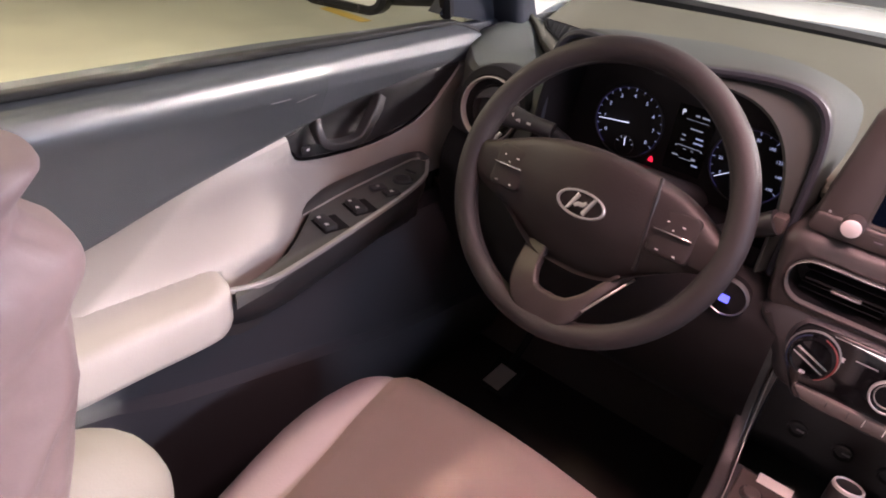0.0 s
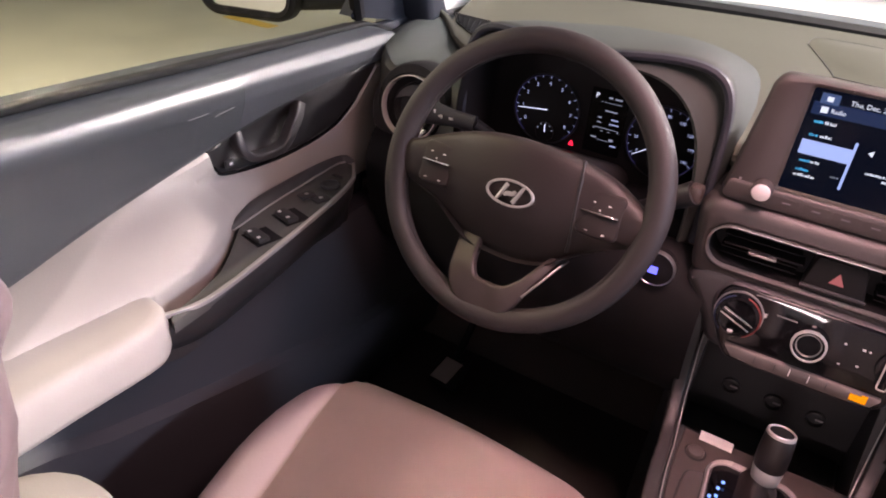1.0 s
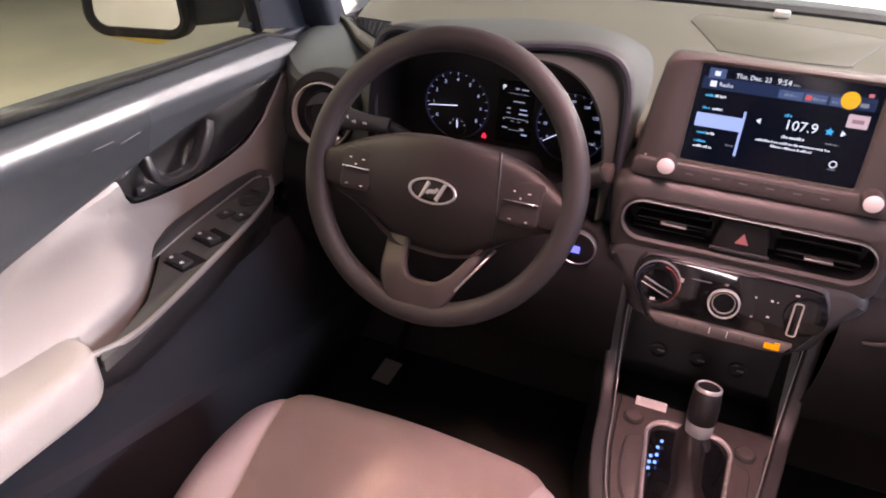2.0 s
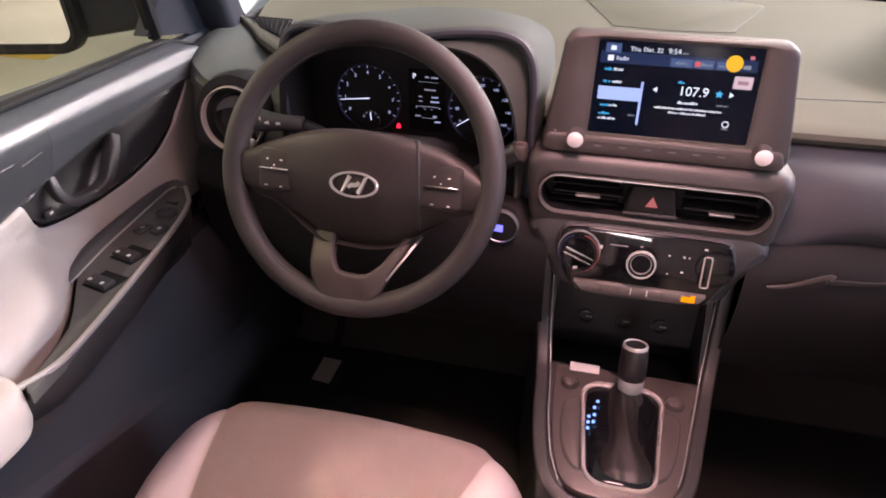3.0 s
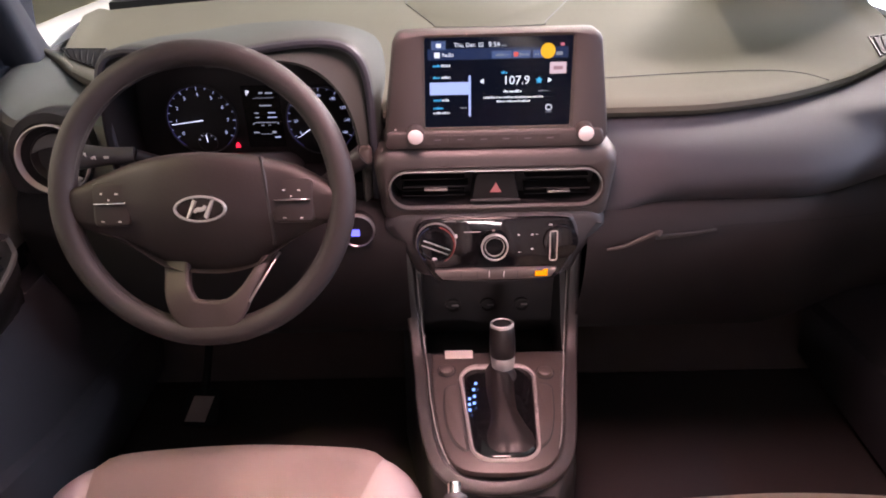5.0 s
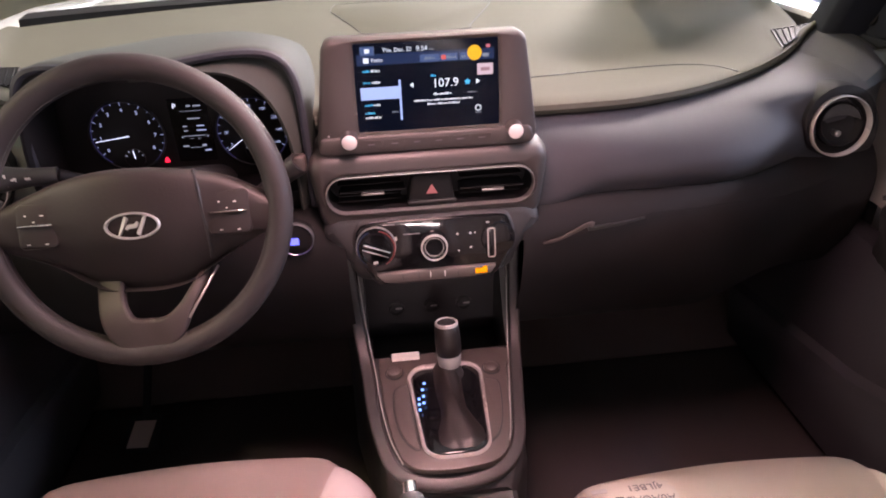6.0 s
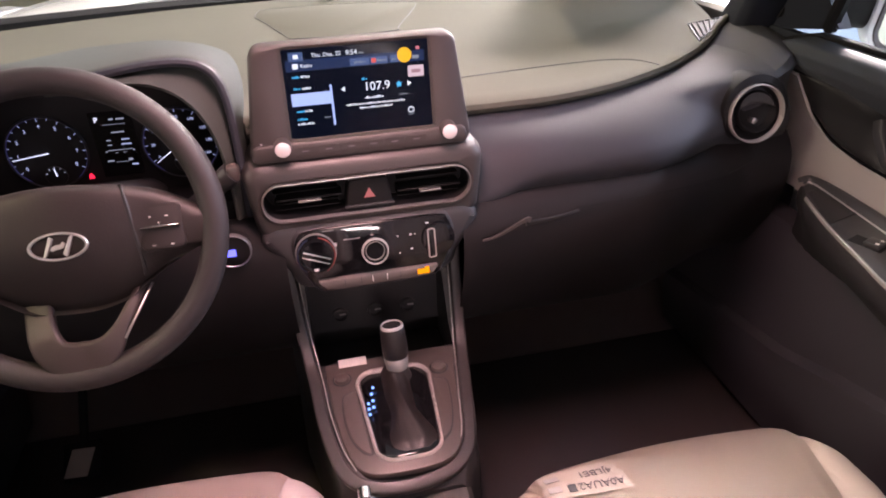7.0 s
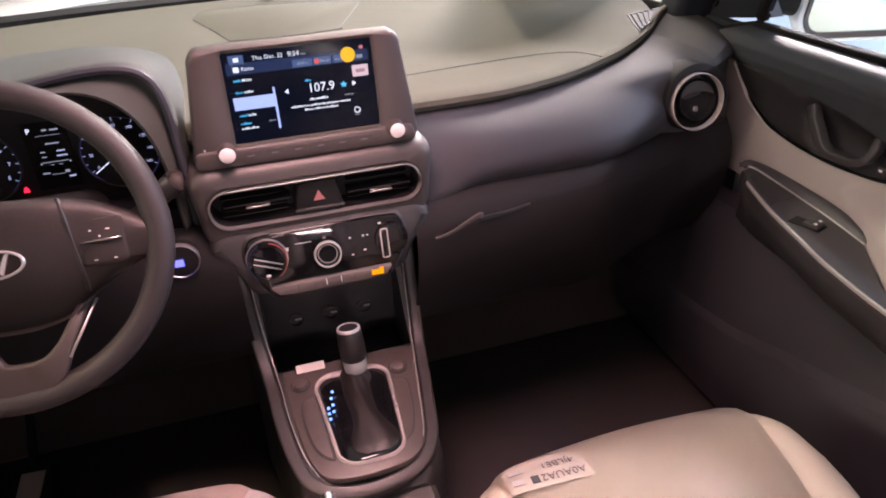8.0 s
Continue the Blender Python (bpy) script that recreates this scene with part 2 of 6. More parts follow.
def sweep(path, prof, closed=False, up=(0, 0, 1), cap=True):
    """Sweep: prof(i, n) gives the outline [(a, b)] in the side and up axes at path point i."""
    n = len(path)
    P = [Vector(p) for p in path]
    loops = []
    for i in range(n):
        t = (P[(i + 1) % n] - P[i - 1]) if closed else (P[min(i + 1, n - 1)] - P[max(i - 1, 0)])
        t.normalize()
        s = t.cross(Vector(up)).normalized()
        u = s.cross(t)
        loops.append([P[i] + s * a + u * b for a, b in prof(i, n)])
    if closed:
        return loft(loops + [loops[0]], True)
    return loft(loops, True, cap, cap)


def tube(path, r, n=12, closed=False, up=(0, 0, 1), taper=None):
    return sweep(path, lambda i, k: circle(0, 0, r * (taper(i / (k - 1)) if taper else 1), n), closed, up)


def lerp(table, x):
    """Smooth interpolation in a table of (x, y)."""
    if x <= table[0][0]:
        return table[0][1]
    for (a, p), (b, q) in zip(table, table[1:]):
        if x <= b:
            return p + (q - p) * (x - a) / (b - a)
    return table[-1][1]


def smooth_line(pts, n):
    """Catmull-Rom line through 3D points."""
    P = [Vector(p) for p in pts]
    P = [P[0] * 2 - P[1]] + P + [P[-1] * 2 - P[-2]]
    out = []
    for i in range(1, len(P) - 2):
        for k in range(n):
            t = k / n
            a, b, c, d = P[i - 1], P[i], P[i + 1], P[i + 2]
            out.append(0.5 * (2 * b + (c - a) * t + (2 * a - 5 * b + 4 * c - d) * t * t + (3 * b - a - 3 * c + d) * t ** 3))
    out.append(P[-2])
    return out


def ease(a, b, x):
    t = max(0.0, min(1.0, (x - a) / (b - a)))
    return t * t * (3 - 2 * t)


def mirrored(bm, side):
    if side > 0:
        bmesh.ops.scale(bm, vec=(-1, 1, 1), verts=bm.verts)
        bmesh.ops.translate(bm, vec=(0.014, 0, 0), verts=bm.verts)
    return bm

# ---- garage round the car ----
def flat(x0, x1, y0, y1, z, thick, bevel=0):
    return box((x0 + x1) / 2, (y0 + y1) / 2, z - thick / 2, x1 - x0, y1 - y0, thick, bevel)


solo("ground", flat(-60, 60, -60, 60, -0.38, 0.2), M_FLOOR, "yellowish worn concrete garage floor", "ground", kind="structure")
solo("parking_line", box(-4.3, 3.29, -0.374, 0.50, 0.12, 0.004, m=None), M_STRIPE, "worn yellow painted parking line on concrete", "road marking", kind="structure")
solo("wall_east", box(2.75, 0, 1.2, 0.2, 24, 3.2), M_COOLWALL, "pale blue-grey painted garage wall lit by a cool lamp", "wall", kind="structure")
solo("wall_north", box(-4.65, 9.0, 1.2, 14.6, 0.2, 3.2), M_WALL, "pale painted garage wall ahead of the car", "wall", kind="structure")
solo("wall_west", box(-12, 0, 1.2, 0.2, 24, 3.2), M_WALL, "pale painted garage wall", "wall", kind="structure")
solo("wall_south", box(-4.65, -9.0, 1.2, 14.6, 0.2, 3.2), M_WALL, "pale painted garage wall behind the car", "wall", kind="structure")
solo("ceiling", flat(-12.2, 2.85, -9.2, 9.2, 2.95, 0.15), M_WALL, "painted concrete garage ceiling", "ceiling", kind="structure")
# unseen housings for every lamp; some hold only added fill
for eye, target, sx, sy, watts, color, spread in LAMPS:
    # the low fills get a made-up housing on the wall
    if eye[2] < 2.2:
        lamp = thing("added_wall_fill", "unseen white metal housing added for a wall fill light", "wall light", pose(2.65, eye[1], eye[2]), "garage wall lights")
        part("housing", box(2.60, eye[1], eye[2], 0.10, sx + 0.1, 0.30, 0.01), M_WHITE, lamp)
        continue
    lamp = thing("unseen_ceiling_light", "unseen white metal housing of a garage or added fill light", "ceiling light", pose(eye[0], eye[1], 2.8), "garage ceiling lights")
    part("housing", box(eye[0], eye[1], eye[2] + 0.09, *((sx + 0.1, sy + 0.1) if abs(target[1] - eye[1]) > 1 else (sy + 0.1, sx + 0.1)), 0.06, 0.01), M_WHITE, lamp)
    part("rod", tube([(eye[0], eye[1], eye[2] + 0.11), (eye[0], eye[1], 2.80)], 0.01), M_SATIN, lamp)

# ---- car body shell ----
solo("floor", flat(-0.78, 0.78, -1.9, 0.66, 0.0, 0.04), M_CARPET, "black carpet on the car floor", "floor", kind="structure")


def firewall():
    prof = [(0.34, 0.004), (0.50, 0.10), (0.60, 0.34), (0.62, 0.62), (0.68, 0.62), (0.68, -0.02), (0.34, -0.02)]
    return loft([[(x, y, z) for y, z in prof] for x in (-0.78, 0.78)], True, True, True)


solo("wall_front", firewall(), M_LIFTED_CARPET, "toe board of the footwell, its carpet lightened against shade", "firewall", kind="structure")
solo("wall_rear", box(0, -1.95, 0.35, 1.6, 0.1, 0.78), M_REAR, "plain dark rear end of the cabin below the rear window", "wall", kind="structure")
for side in (-1, 1):
    solo("kick_panel", box(side * 0.767, 0.42, 0.225, 0.045, 0.56, 0.47), M_LIFTED_CARPET, "kick panel at the side of the footwell, lightened against shade", "kick panel", kind="structure")
for side, nm in ((-1, "wall_left"), (1, "wall_right")):
    solo(nm, box(side * 0.79, -1.42, 0.355, 0.06, 0.96, 0.79), M_PAD, "plain rear side of the cabin below the windows", "wall", kind="structure")


def roof():
    loops = []
    for y, z, w in ((-0.02, 1.195, 0.56), (-0.10, 1.215, 0.58), (-0.45, 1.245, 0.60), (-1.0, 1.25, 0.60), (-1.9, 1.18, 0.58)):
        under = [(x, y, z + 0.0 - 0.05 * (abs(x) / w) ** 4) for x in np.linspace(-w, w, 15)]
        over = [(x, y, z + 0.045 - 0.05 * (abs(x) / w) ** 4) for x in np.linspace(w, -w, 15)]
        loops.append(under + over)
    return loft(loops, True, True, True)


solo("headliner", roof(), M_HEAD, "grey cloth headliner under the car roof", "ceiling", kind="structure")


def zt(y):
    return 0.70 + 0.062 * (y - 0.1)


YF = 0.80
for side, nm in ((-1, "window_frame_left"), (1, "window_frame_right")):
    # roof rail from the windscreen header back, and the pillar down to the dash corner
    rail = smooth_line([(side * 0.585, -0.02, 1.18), (side * 0.615, -0.25, 1.19), (side * 0.62, -0.9, 1.20), (side * 0.60, -1.9, 1.14)], 5)
    solo(nm, sweep(rail, lambda i, n: rrect(0, 0, 0.032, 0.032, 0.015, 4)), M_PILLAR, "dark roof rail above the side window", "roof rail", kind="structure")
    pil = smooth_line([(side * 0.590, -0.04, 1.18), (side * 0.670, 0.08, 1.02), (side * 0.735, 0.215, 0.86), (side * 0.772, 0.315, 0.735), (side * 0.79, 0.40, 0.62)], 6)
    solo("pillar_trim", sweep(pil, lambda i, n: rrect(0, 0, 0.034 + 0.02 * i / n, 0.030 + 0.02 * i / n, 0.02, 5)), M_PILLAR, "dark blue-black trim of the windscreen pillar", "pillar", kind="structure")
    back = [(side * 0.76, -0.98, 0.70), (side * 0.70, -1.02, 0.95), (side * 0.62, -1.05, 1.20)]
    solo("centre_pillar", sweep(back, lambda i, n: rrect(0, 0, 0.035, 0.05, 0.012, 4), up=(0, 1, 0)), M_PILLAR, "dark trim of the centre pillar behind the door", "pillar", kind="structure")


def windscreen():
    loops = []
    for s in np.linspace(0, 1, 9):
        y0, z0, w = YF + 0.02 - (YF + 0.04) * s, 0.752 + 0.455 * s - 0.0, 0.72 - 0.135 * s
        loops.append([(x, y0 - 0.10 * (x / w) ** 2 * (1 - 0.5 * s), z0 + 0.02 * math.sin(math.pi * s)) for x in np.linspace(-w, w, 17)])
    bm = loft(loops, False)
    bmesh.ops.solidify(bm, geom=bm.faces[:], thickness=0.005)
    return bm


ws = solo("windshield", windscreen(), M_GLASS, "clear curved windshield glass", "windshield", kind="structure")
ws.visible_shadow = False


def cowl():
    loops = []
    for y, z in ((YF + 0.005, 0.730), (YF + 0.01, 0.748), (YF + 0.06, 0.752), (YF + 0.12, 0.742), (YF + 0.12, 0.70), (YF + 0.005, 0.70)):
        loops.append([(x, y - 0.12 * (x / 0.72) ** 2, z) for x in np.linspace(-0.76, 0.76, 21)])
    return loft(loops + [loops[0]], False)


solo("cowl_panel", cowl(), M_RUBBER, "black plastic cowl below the windshield", "cowl", kind="structure")


def bonnet():
    loops = []
    for y, z in ((0.93, 0.700), (0.93, 0.752), (1.0, 0.765), (1.3, 0.755), (1.6, 0.70), (1.75, 0.60), (1.78, 0.2)):
        loops.append([(x, y - 0.12 * (x / 0.72) ** 2, z - 0.06 * (abs(x) / 0.78) ** 3) for x in np.linspace(-0.78, 0.78, 21)])
    return loft(loops, False)


def fender(side):
    loops = []
    for y, up, out in ((0.36, 0.0, 0.0), (0.45, 0.0, 0.01), (0.7, -0.004, 0.02), (1.0, -0.012, 0.02), (1.4, -0.05, 0.0), (1.7, -0.12, -0.06)):
        loops.append([(side * (x + out * (x > 0.83)), y, z + up * (z > 0.56)) for x, z in ((0.79, 0.55), (0.795, 0.695), (0.81, 0.722), (0.845, 0.730), (0.88, 0.718), (0.898, 0.67), (0.905, 0.56), (0.905, 0.30))])
    return loft(loops, False)


for side in (-1, 1):
    solo("front_fender", fender(side), M_WHITE, "glossy white front fender of the car", "fender", group="front fenders")
solo("car_hood", bonnet(), M_WHITE, "glossy white car hood beyond the windshield", "car hood")


def ws_y(x, z):
    s = (z - 0.752) / 0.455
    return YF + 0.02 - (YF + 0.04) * s - 0.10 * (x / (0.72 - 0.135 * s)) ** 2 * (1 - 0.5 * s)


def toward_lamp(x, y):
    """Where the line from a point of the dash to the front lamp meets the windshield."""
    a, b = Vector((x, y, 0.722)), Vector(LAMPS[0][0])
    for i in range(400):
        p = a.lerp(b, i / 800)
        if p.z > 0.755 and p.y > ws_y(p.x, p.z) - 0.012:
            break
    return tuple(p)


# unseen sheet, its corners set so its shadow falls on the right dash
stick = [toward_lamp(x, y) for x, y in ((0.53, 0.78), (0.425, 0.305), (0.56, 0.235), (0.69, 0.28), (0.90, 0.62))]
bm = bmesh.new()
bm.faces.new([bm.verts.new(p) for p in stick])
bmesh.ops.solidify(bm, geom=bm.faces[:], thickness=0.001)
solo("unseen_shade_sheet", bm, M_PAPER, "unseen sheet inside the windshield, cut to shade the dash", "window sticker")

# ---- dashboard ----
dash = thing("dashboard", "grey soft-touch dashboard with darker lower half", "dashboard", pose(0, 0.2, 0.6))
LIP = [(0.0, 0.098), (0.163, 0.099), (0.237, 0.100), (0.31, 0.105), (0.418, 0.133), (0.529, 0.187), (0.60, 0.236), (0.66, 0.285), (0.75, 0.36), (0.79, 0.395)]


LIP = [(p.x, p.y) for p in smooth_line([(x, y, 0) for x, y in LIP], 8)]


def lip(x):
    return lerp(LIP, abs(x))


def rise(x):
    """The dash climbs towards the pillars."""
    return 0.010 * ease(0.63, 0.735, abs(x))


def top_pad():
    loops = []
    for x in np.linspace(-0.775, 0.775, 83):
        a, e = max(lip(x), lerp([(0.69, 0.0), (0.70, 0.318), (0.732, 0.42), (0.757, 0.52), (0.78, 0.60)], abs(x))), YF - 0.12 * (x / 0.72) ** 2
        if -0.503 < x < -0.157:
            a = 0.175
        row = [(x, a + 0.012, zt(a) - 0.022), (x, a + 0.002, zt(a) - 0.018), (x, a - 0.004, zt(a) - 0.010), (x, a - 0.002, zt(a) - 0.003), (x, a + 0.006, zt(a) + 0.0005)]
        for s in np.linspace(0.04, 1, 14):
            y = a + (e - a) * s
            row.append((x, y, zt(y)))
        row += [(x, e, zt(e) - 0.03)]
        loops.append([(px, py, pz + rise(x) * ease(0.16, 0.0, py - a)) for px, py, pz in row])
    return loft(loops, False)


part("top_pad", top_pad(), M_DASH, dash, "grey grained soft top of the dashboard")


def knee_y(x):
    return 0.100 * ease(0.40, 0.68, abs(x)) + 0.030 * ease(0.715, 0.775, abs(x))


def end_scale(x, z):
    """How far the pad's outer end reaches at each height: it tucks in beside the round vent."""
    if x > 0:
        return lerp([(0.50, 0.48), (0.56, 0.46), (0.62, 0.36), (0.655, 0.32), (0.685, 0.50), (0.70, 0.72)], z)
    return lerp([(0.50, 0.40), (0.62, 0.28), (0.66, 0.26), (0.69, 0.42), (0.72, 0.60)], z)


def front_pad(x0, x1, n, first=0, last=99):
    loops = []
    for x in np.linspace(x0, x1, n):
        a, k = lip(x), 0.100 * ease(0.40, 0.68, abs(x))
        zz = zt(a)
        sag = 0.030 * ease(0.25, 0.15, abs(x))
        row = [(a + 0.02, zz - 0.02), (a + 0.012, zz - 0.021), (a * 0.80 + k * 0.20 - 0.004, zz - 0.026), (a * 0.50 + k * 0.50 - 0.006, 0.664 - 0.3 * sag),
               (a * 0.26 + k * 0.74 - 0.004, 0.648 - 0.6 * sag), (k + 0.012, 0.631 - sag), (k + 0.009, 0.617 - sag), (k + 0.011, 0.606 - sag), (k + 0.015, 0.597 - sag * 0.7), (k + 0.020, 0.590 - 0.4 * sag), (k + 0.030, 0.582)]
        line = []
        for i, p in enumerate(smooth_line([(x, y, z) for y, z in row], 3)):
            # the pad comes forward round the side vent, and swells towards the pillar
            du = (abs(x) - 0.628) / ((0.165 if x > 0 else 0.115) if abs(x) < 0.628 else 0.22)
            w = math.exp(-du ** 2 - ((p.z - 0.645) / 0.095) ** 2)
            wy, wz = w * ease(1.5, 9, i), w * ease(2, 9, i) * ease(18, 9, i)
            z = p.z + 0.024 * wz + rise(x) * ease(12, 6, i) + 0.020 * ease(0.64, 0.75, abs(x)) * ease(0, 4, i) * ease(13, 6, i)
            px = p.x
            if abs(px) > 0.672:
                px = math.copysign(0.672 + (abs(px) - 0.672) * end_scale(px, z), px)
            line.append((px, p.y + (min(p.y, 0.088) - p.y) * wy, z))
        loops.append(line[first:last])
    return loft(loops, False)


def pad_end(x):
    """The side wall that closes the pad towards the door."""
    bm = front_pad(x, x, 2)
    rows = [[v.co.copy() for v in list(bm.verts)[:len(bm.verts) // 2]]]
    bm.free()
    rows.append([Vector((p.x * 1.012, p.y + 0.010, p.z)) for p in rows[0]])
    rows.append([Vector((p.x * 1.015, p.y + 0.24, p.z)) for p in rows[0]])
    return loft(rows, False)


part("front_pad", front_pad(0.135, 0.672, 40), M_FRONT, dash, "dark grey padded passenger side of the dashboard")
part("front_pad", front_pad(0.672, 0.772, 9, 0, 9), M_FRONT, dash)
part("vent_panel", front_pad(0.672, 0.772, 9, 8), M_BLACK, dash, "black panel beside the round vent")
# the left end also wears the darkened dash colour
part("end_pad", front_pad(-0.768, -0.508, 22, 0, 9), M_DASH_SHADED, dash, "grey grained end of the dashboard")
part("vent_panel", front_pad(-0.768, -0.508, 22, 8), M_BLACK, dash, "black panel round the vent")
for x in (-0.768, 0.772):
    part("pad_end", pad_end(x), M_BLACK, dash, "dark side wall of the dashboard end")


def lower_panel(x0, x1, n):
    loops = []
    for x in np.linspace(x0, x1, n):
        k = knee_y(x)
        row = [(k + 0.030, 0.596), (k + 0.0185, 0.591), (k + 0.0085, 0.582), (k - 0.003, 0.568), (k - 0.014, 0.540), (k - 0.010, 0.48), (k + 0.02, 0.40), (k + 0.07, 0.34), (k + 0.2, 0.32), (k + 0.35, 0.33)]
        loops.append(smooth_line([(x, y, z) for y, z in row], 3))
    return loft(loops, False)


part("glovebox_panel", lower_panel(0.125, 0.728, 30), M_LOWER, dash, "dark lower panel with the glovebox")
part("knee_panel", lower_panel(-0.704, -0.122, 27), M_VOID, dash, "black knee panel under the steering column")

for side in (-1, 1):
    part("dash_end", box(side * 0.738, 0.50, 0.55, 0.080, 0.56, 0.27, 0.01), M_DARK, dash, "dark closed end of the dashboard")
    strip_ = [(side * x, y, z) for x, y, z in ((0.665, 0.292, 0.709), (0.70, 0.320, 0.727), (0.745, 0.350, 0.736), (0.79, 0.39, 0.735))]
    part("corner_strip", sweep(smooth_line(strip_, 4), lambda i, n: rrect(0, -0.003, 0.006, 0.006, 0.004, 5)), M_DASH, dash)

# glovebox lid seam, and its pull
seam = smooth_line([(0.292, -0.012, 0.566), (0.40, -0.010, 0.570), (0.52, 0.004, 0.572), (0.62, 0.05, 0.572)], 6)
part("lid_seam", tube(seam, 0.0008, 6), M_RUBBER, dash)
pull = [(0.152, -0.017, 0.536), (0.175, -0.020, 0.543), (0.212, -0.021, 0.562), (0.222, -0.018, 0.560)]
part("pull_trim", sweep(smooth_line(pull, 5), lambda i, n: rrect(0, 0, 0.0016, 0.0042 * (0.4 + 0.6 * i / n), 0.0012, 3)), M_PLATE, dash, "satin bronze-grey glovebox pull edge")
part("pull_recess", sweep(smooth_line([(0.216, -0.016, 0.553), (0.26, -0.016, 0.557), (0.298, -0.013, 0.562)], 5), lambda i, n: rrect(0, 0, 0.0015, 0.004 * (1 - 0.7 * i / n), 0.0010, 3)), M_BLACK, dash)

# fine seam line across the passenger top pad
ln = smooth_line([(0.135, 0.200, 0), (0.306, 0.217, 0), (0.421, 0.222, 0), (0.477, 0.208, 0), (0.505, 0.175, 0)], 8)
part("top_seam", tube([(p.x, p.y, zt(p.y) + 0.0002) for p in ln], 0.0009, 6), M_BLACK, dash)
# speaker cover in the middle of the top
cov = smooth_line([(-0.079, 0.490, 0), (0.022, 0.482, 0), (0.123, 0.490, 0), (0.133, 0.513, 0), (0.180, 0.621, 0), (0.199, 0.672, 0), (0.192, 0.690, 0), (0.150, 0.703, 0), (0.012, 0.722, 0), (-0.110, 0.720, 0), (-0.132, 0.708, 0), (-0.138, 0.662, 0), (-0.126, 0.630, 0), (-0.084, 0.513, 0), (-0.079, 0.490, 0)], 4)[:-1]
part("speaker_cover", slab([(p.x, p.y) for p in cov], lambda p, h: [(x, y, zt(y) + h) for x, y in p], -0.01, 0.0008, 0.0008), M_DASH, dash, "flush speaker cover in the dashboard top")
part("cover_seam", tube([(p.x, p.y, zt(p.y) + 0.0003) for p in cov], 0.0010, 6, True), M_DARK, dash)
part("light_sensor", box(0.024, 0.765, 0.748, 0.03, 0.02, 0.014, 0.004), M_KNOB, dash, "small pale light sensor")

# side demister grilles, lying in the corners of the top pad
def demister(side, out):
    dz = lambda x, y: zt(y) + rise(x) * ease(0.16, 0.0, y - lip(x))
    out = [(side * x, y) for x, y in out]
    out = out if side > 0 else out[::-1]
    fr = part("demister_grille", slab(out, lambda p, h: [(x, y, dz(x, y) + h) for x, y in p], -0.01, 0.0012, 0.001), M_VOID, dash, "black slotted demister grille")
    part("grille_rim", tube([(x, y, dz(x, y) + 0.0012) for x, y in out], 0.0018, 6, True), M_BLACK, fr)
    (ax_, ay), (bx, by), (cx, cy), (dx, dy) = out if side > 0 else out[::-1]
    for i in range(6):
        u = (i + 0.6) / 6.2
        p, q = Vector((ax_, ay)).lerp(Vector((bx, by)), u), Vector((dx, dy)).lerp(Vector((cx, cy)), u)
        bar = [(w.x, w.y, dz(w.x, w.y) + 0.0022) for w in (p.lerp(q, 0.06), p.lerp(q, 0.5), p.lerp(q, 0.94))]
        part("slat", sweep(bar, lambda i, n: rrect(0, 0, 0.0016, 0.0016, 0.0007, 3)), M_RUBBER, fr)


demister(1, [(0.664, 0.363), (0.738, 0.360), (0.705, 0.325), (0.632, 0.268)])
demister(-1, [(0.655, 0.398), (0.722, 0.378), (0.690, 0.335), (0.628, 0.296)])

# instrument hood
HC = -0.330


def arch(hw, h, base, y, n=49, p=3.6, cx=HC):
    """Half super-ellipse standing on base, with even steps along it."""
    raw = []
    for i in range(241):
        a = math.pi * (1 - i / 240)
        c, s = math.cos(a), math.sin(a)
        raw.append((cx + hw * math.copysign(abs(c) ** (2 / p), c), base + h * abs(s) ** (2 / p)))
    run = [0.0]
    for q, r in zip(raw, raw[1:]):
        run.append(run[-1] + math.dist(q, r))
    xs = np.interp(np.linspace(0, run[-1], n), run, [q[0] for q in raw])
    zs = np.interp(np.linspace(0, run[-1], n), run, [q[1] for q in raw])
    return [(x, y, z - 0.016 * math.exp(-((x - cx + 0.03) / 0.09) ** 2) * ease(0.45, 0.1, y)) for x, z in zip(xs, zs)]


def opening(d, y):
    """Edge of the dial opening: close to the hood on the outer side, leaving a wide cheek on the inner one."""
    a, b = arch(0.1690 - d, 0.203 - d, 0.60, y, p=4.5), arch(0.1525 - d, 0.1975 - d, 0.60, y, p=3.3)
    n = len(a)
    return [tuple(Vector(p).lerp(Vector(q), ease(0.30 * n, 0.62 * n, i))) for i, (p, q) in enumerate(zip(a, b))]


cheek = [opening(-0.0015, 0.0190), opening(-0.0045, 0.0175), arch(0.1675, 0.2065, 0.60, 0.042, p=6.0)]
part("hood_cheek", loft([row[22:] for row in cheek], False), M_DASH_SHADED, dash, "grey inner cheek of the hood")
# left columns of the same loops, in black
part("hood_edge_left", loft([row[:23] for row in cheek], False), M_VOID, dash, "black left part of the hood's inner edge")
hood = [arch(0.1675, 0.2065, 0.60, 0.042, p=6.0), arch(0.1700, 0.2110, 0.60, 0.036, p=8.0),
        arch(0.1735, 0.2155, 0.60, 0.042, p=8.0), arch(0.1745, 0.216, 0.60, 0.057, p=7.5), arch(0.1770, 0.213, 0.60, 0.12, p=5.2), arch(0.1800, 0.198, 0.60, 0.22, p=3.8),
        arch(0.1860, 0.178, 0.60, 0.33, p=2.9), arch(0.1940, 0.148, 0.60, 0.45, p=2.7), arch(0.2040, 0.11, 0.60, 0.57, p=2.5)]
part("instrument_hood", loft(hood, False), M_DASH_SHADED, dash, "grey hood over the instruments", angle=50)
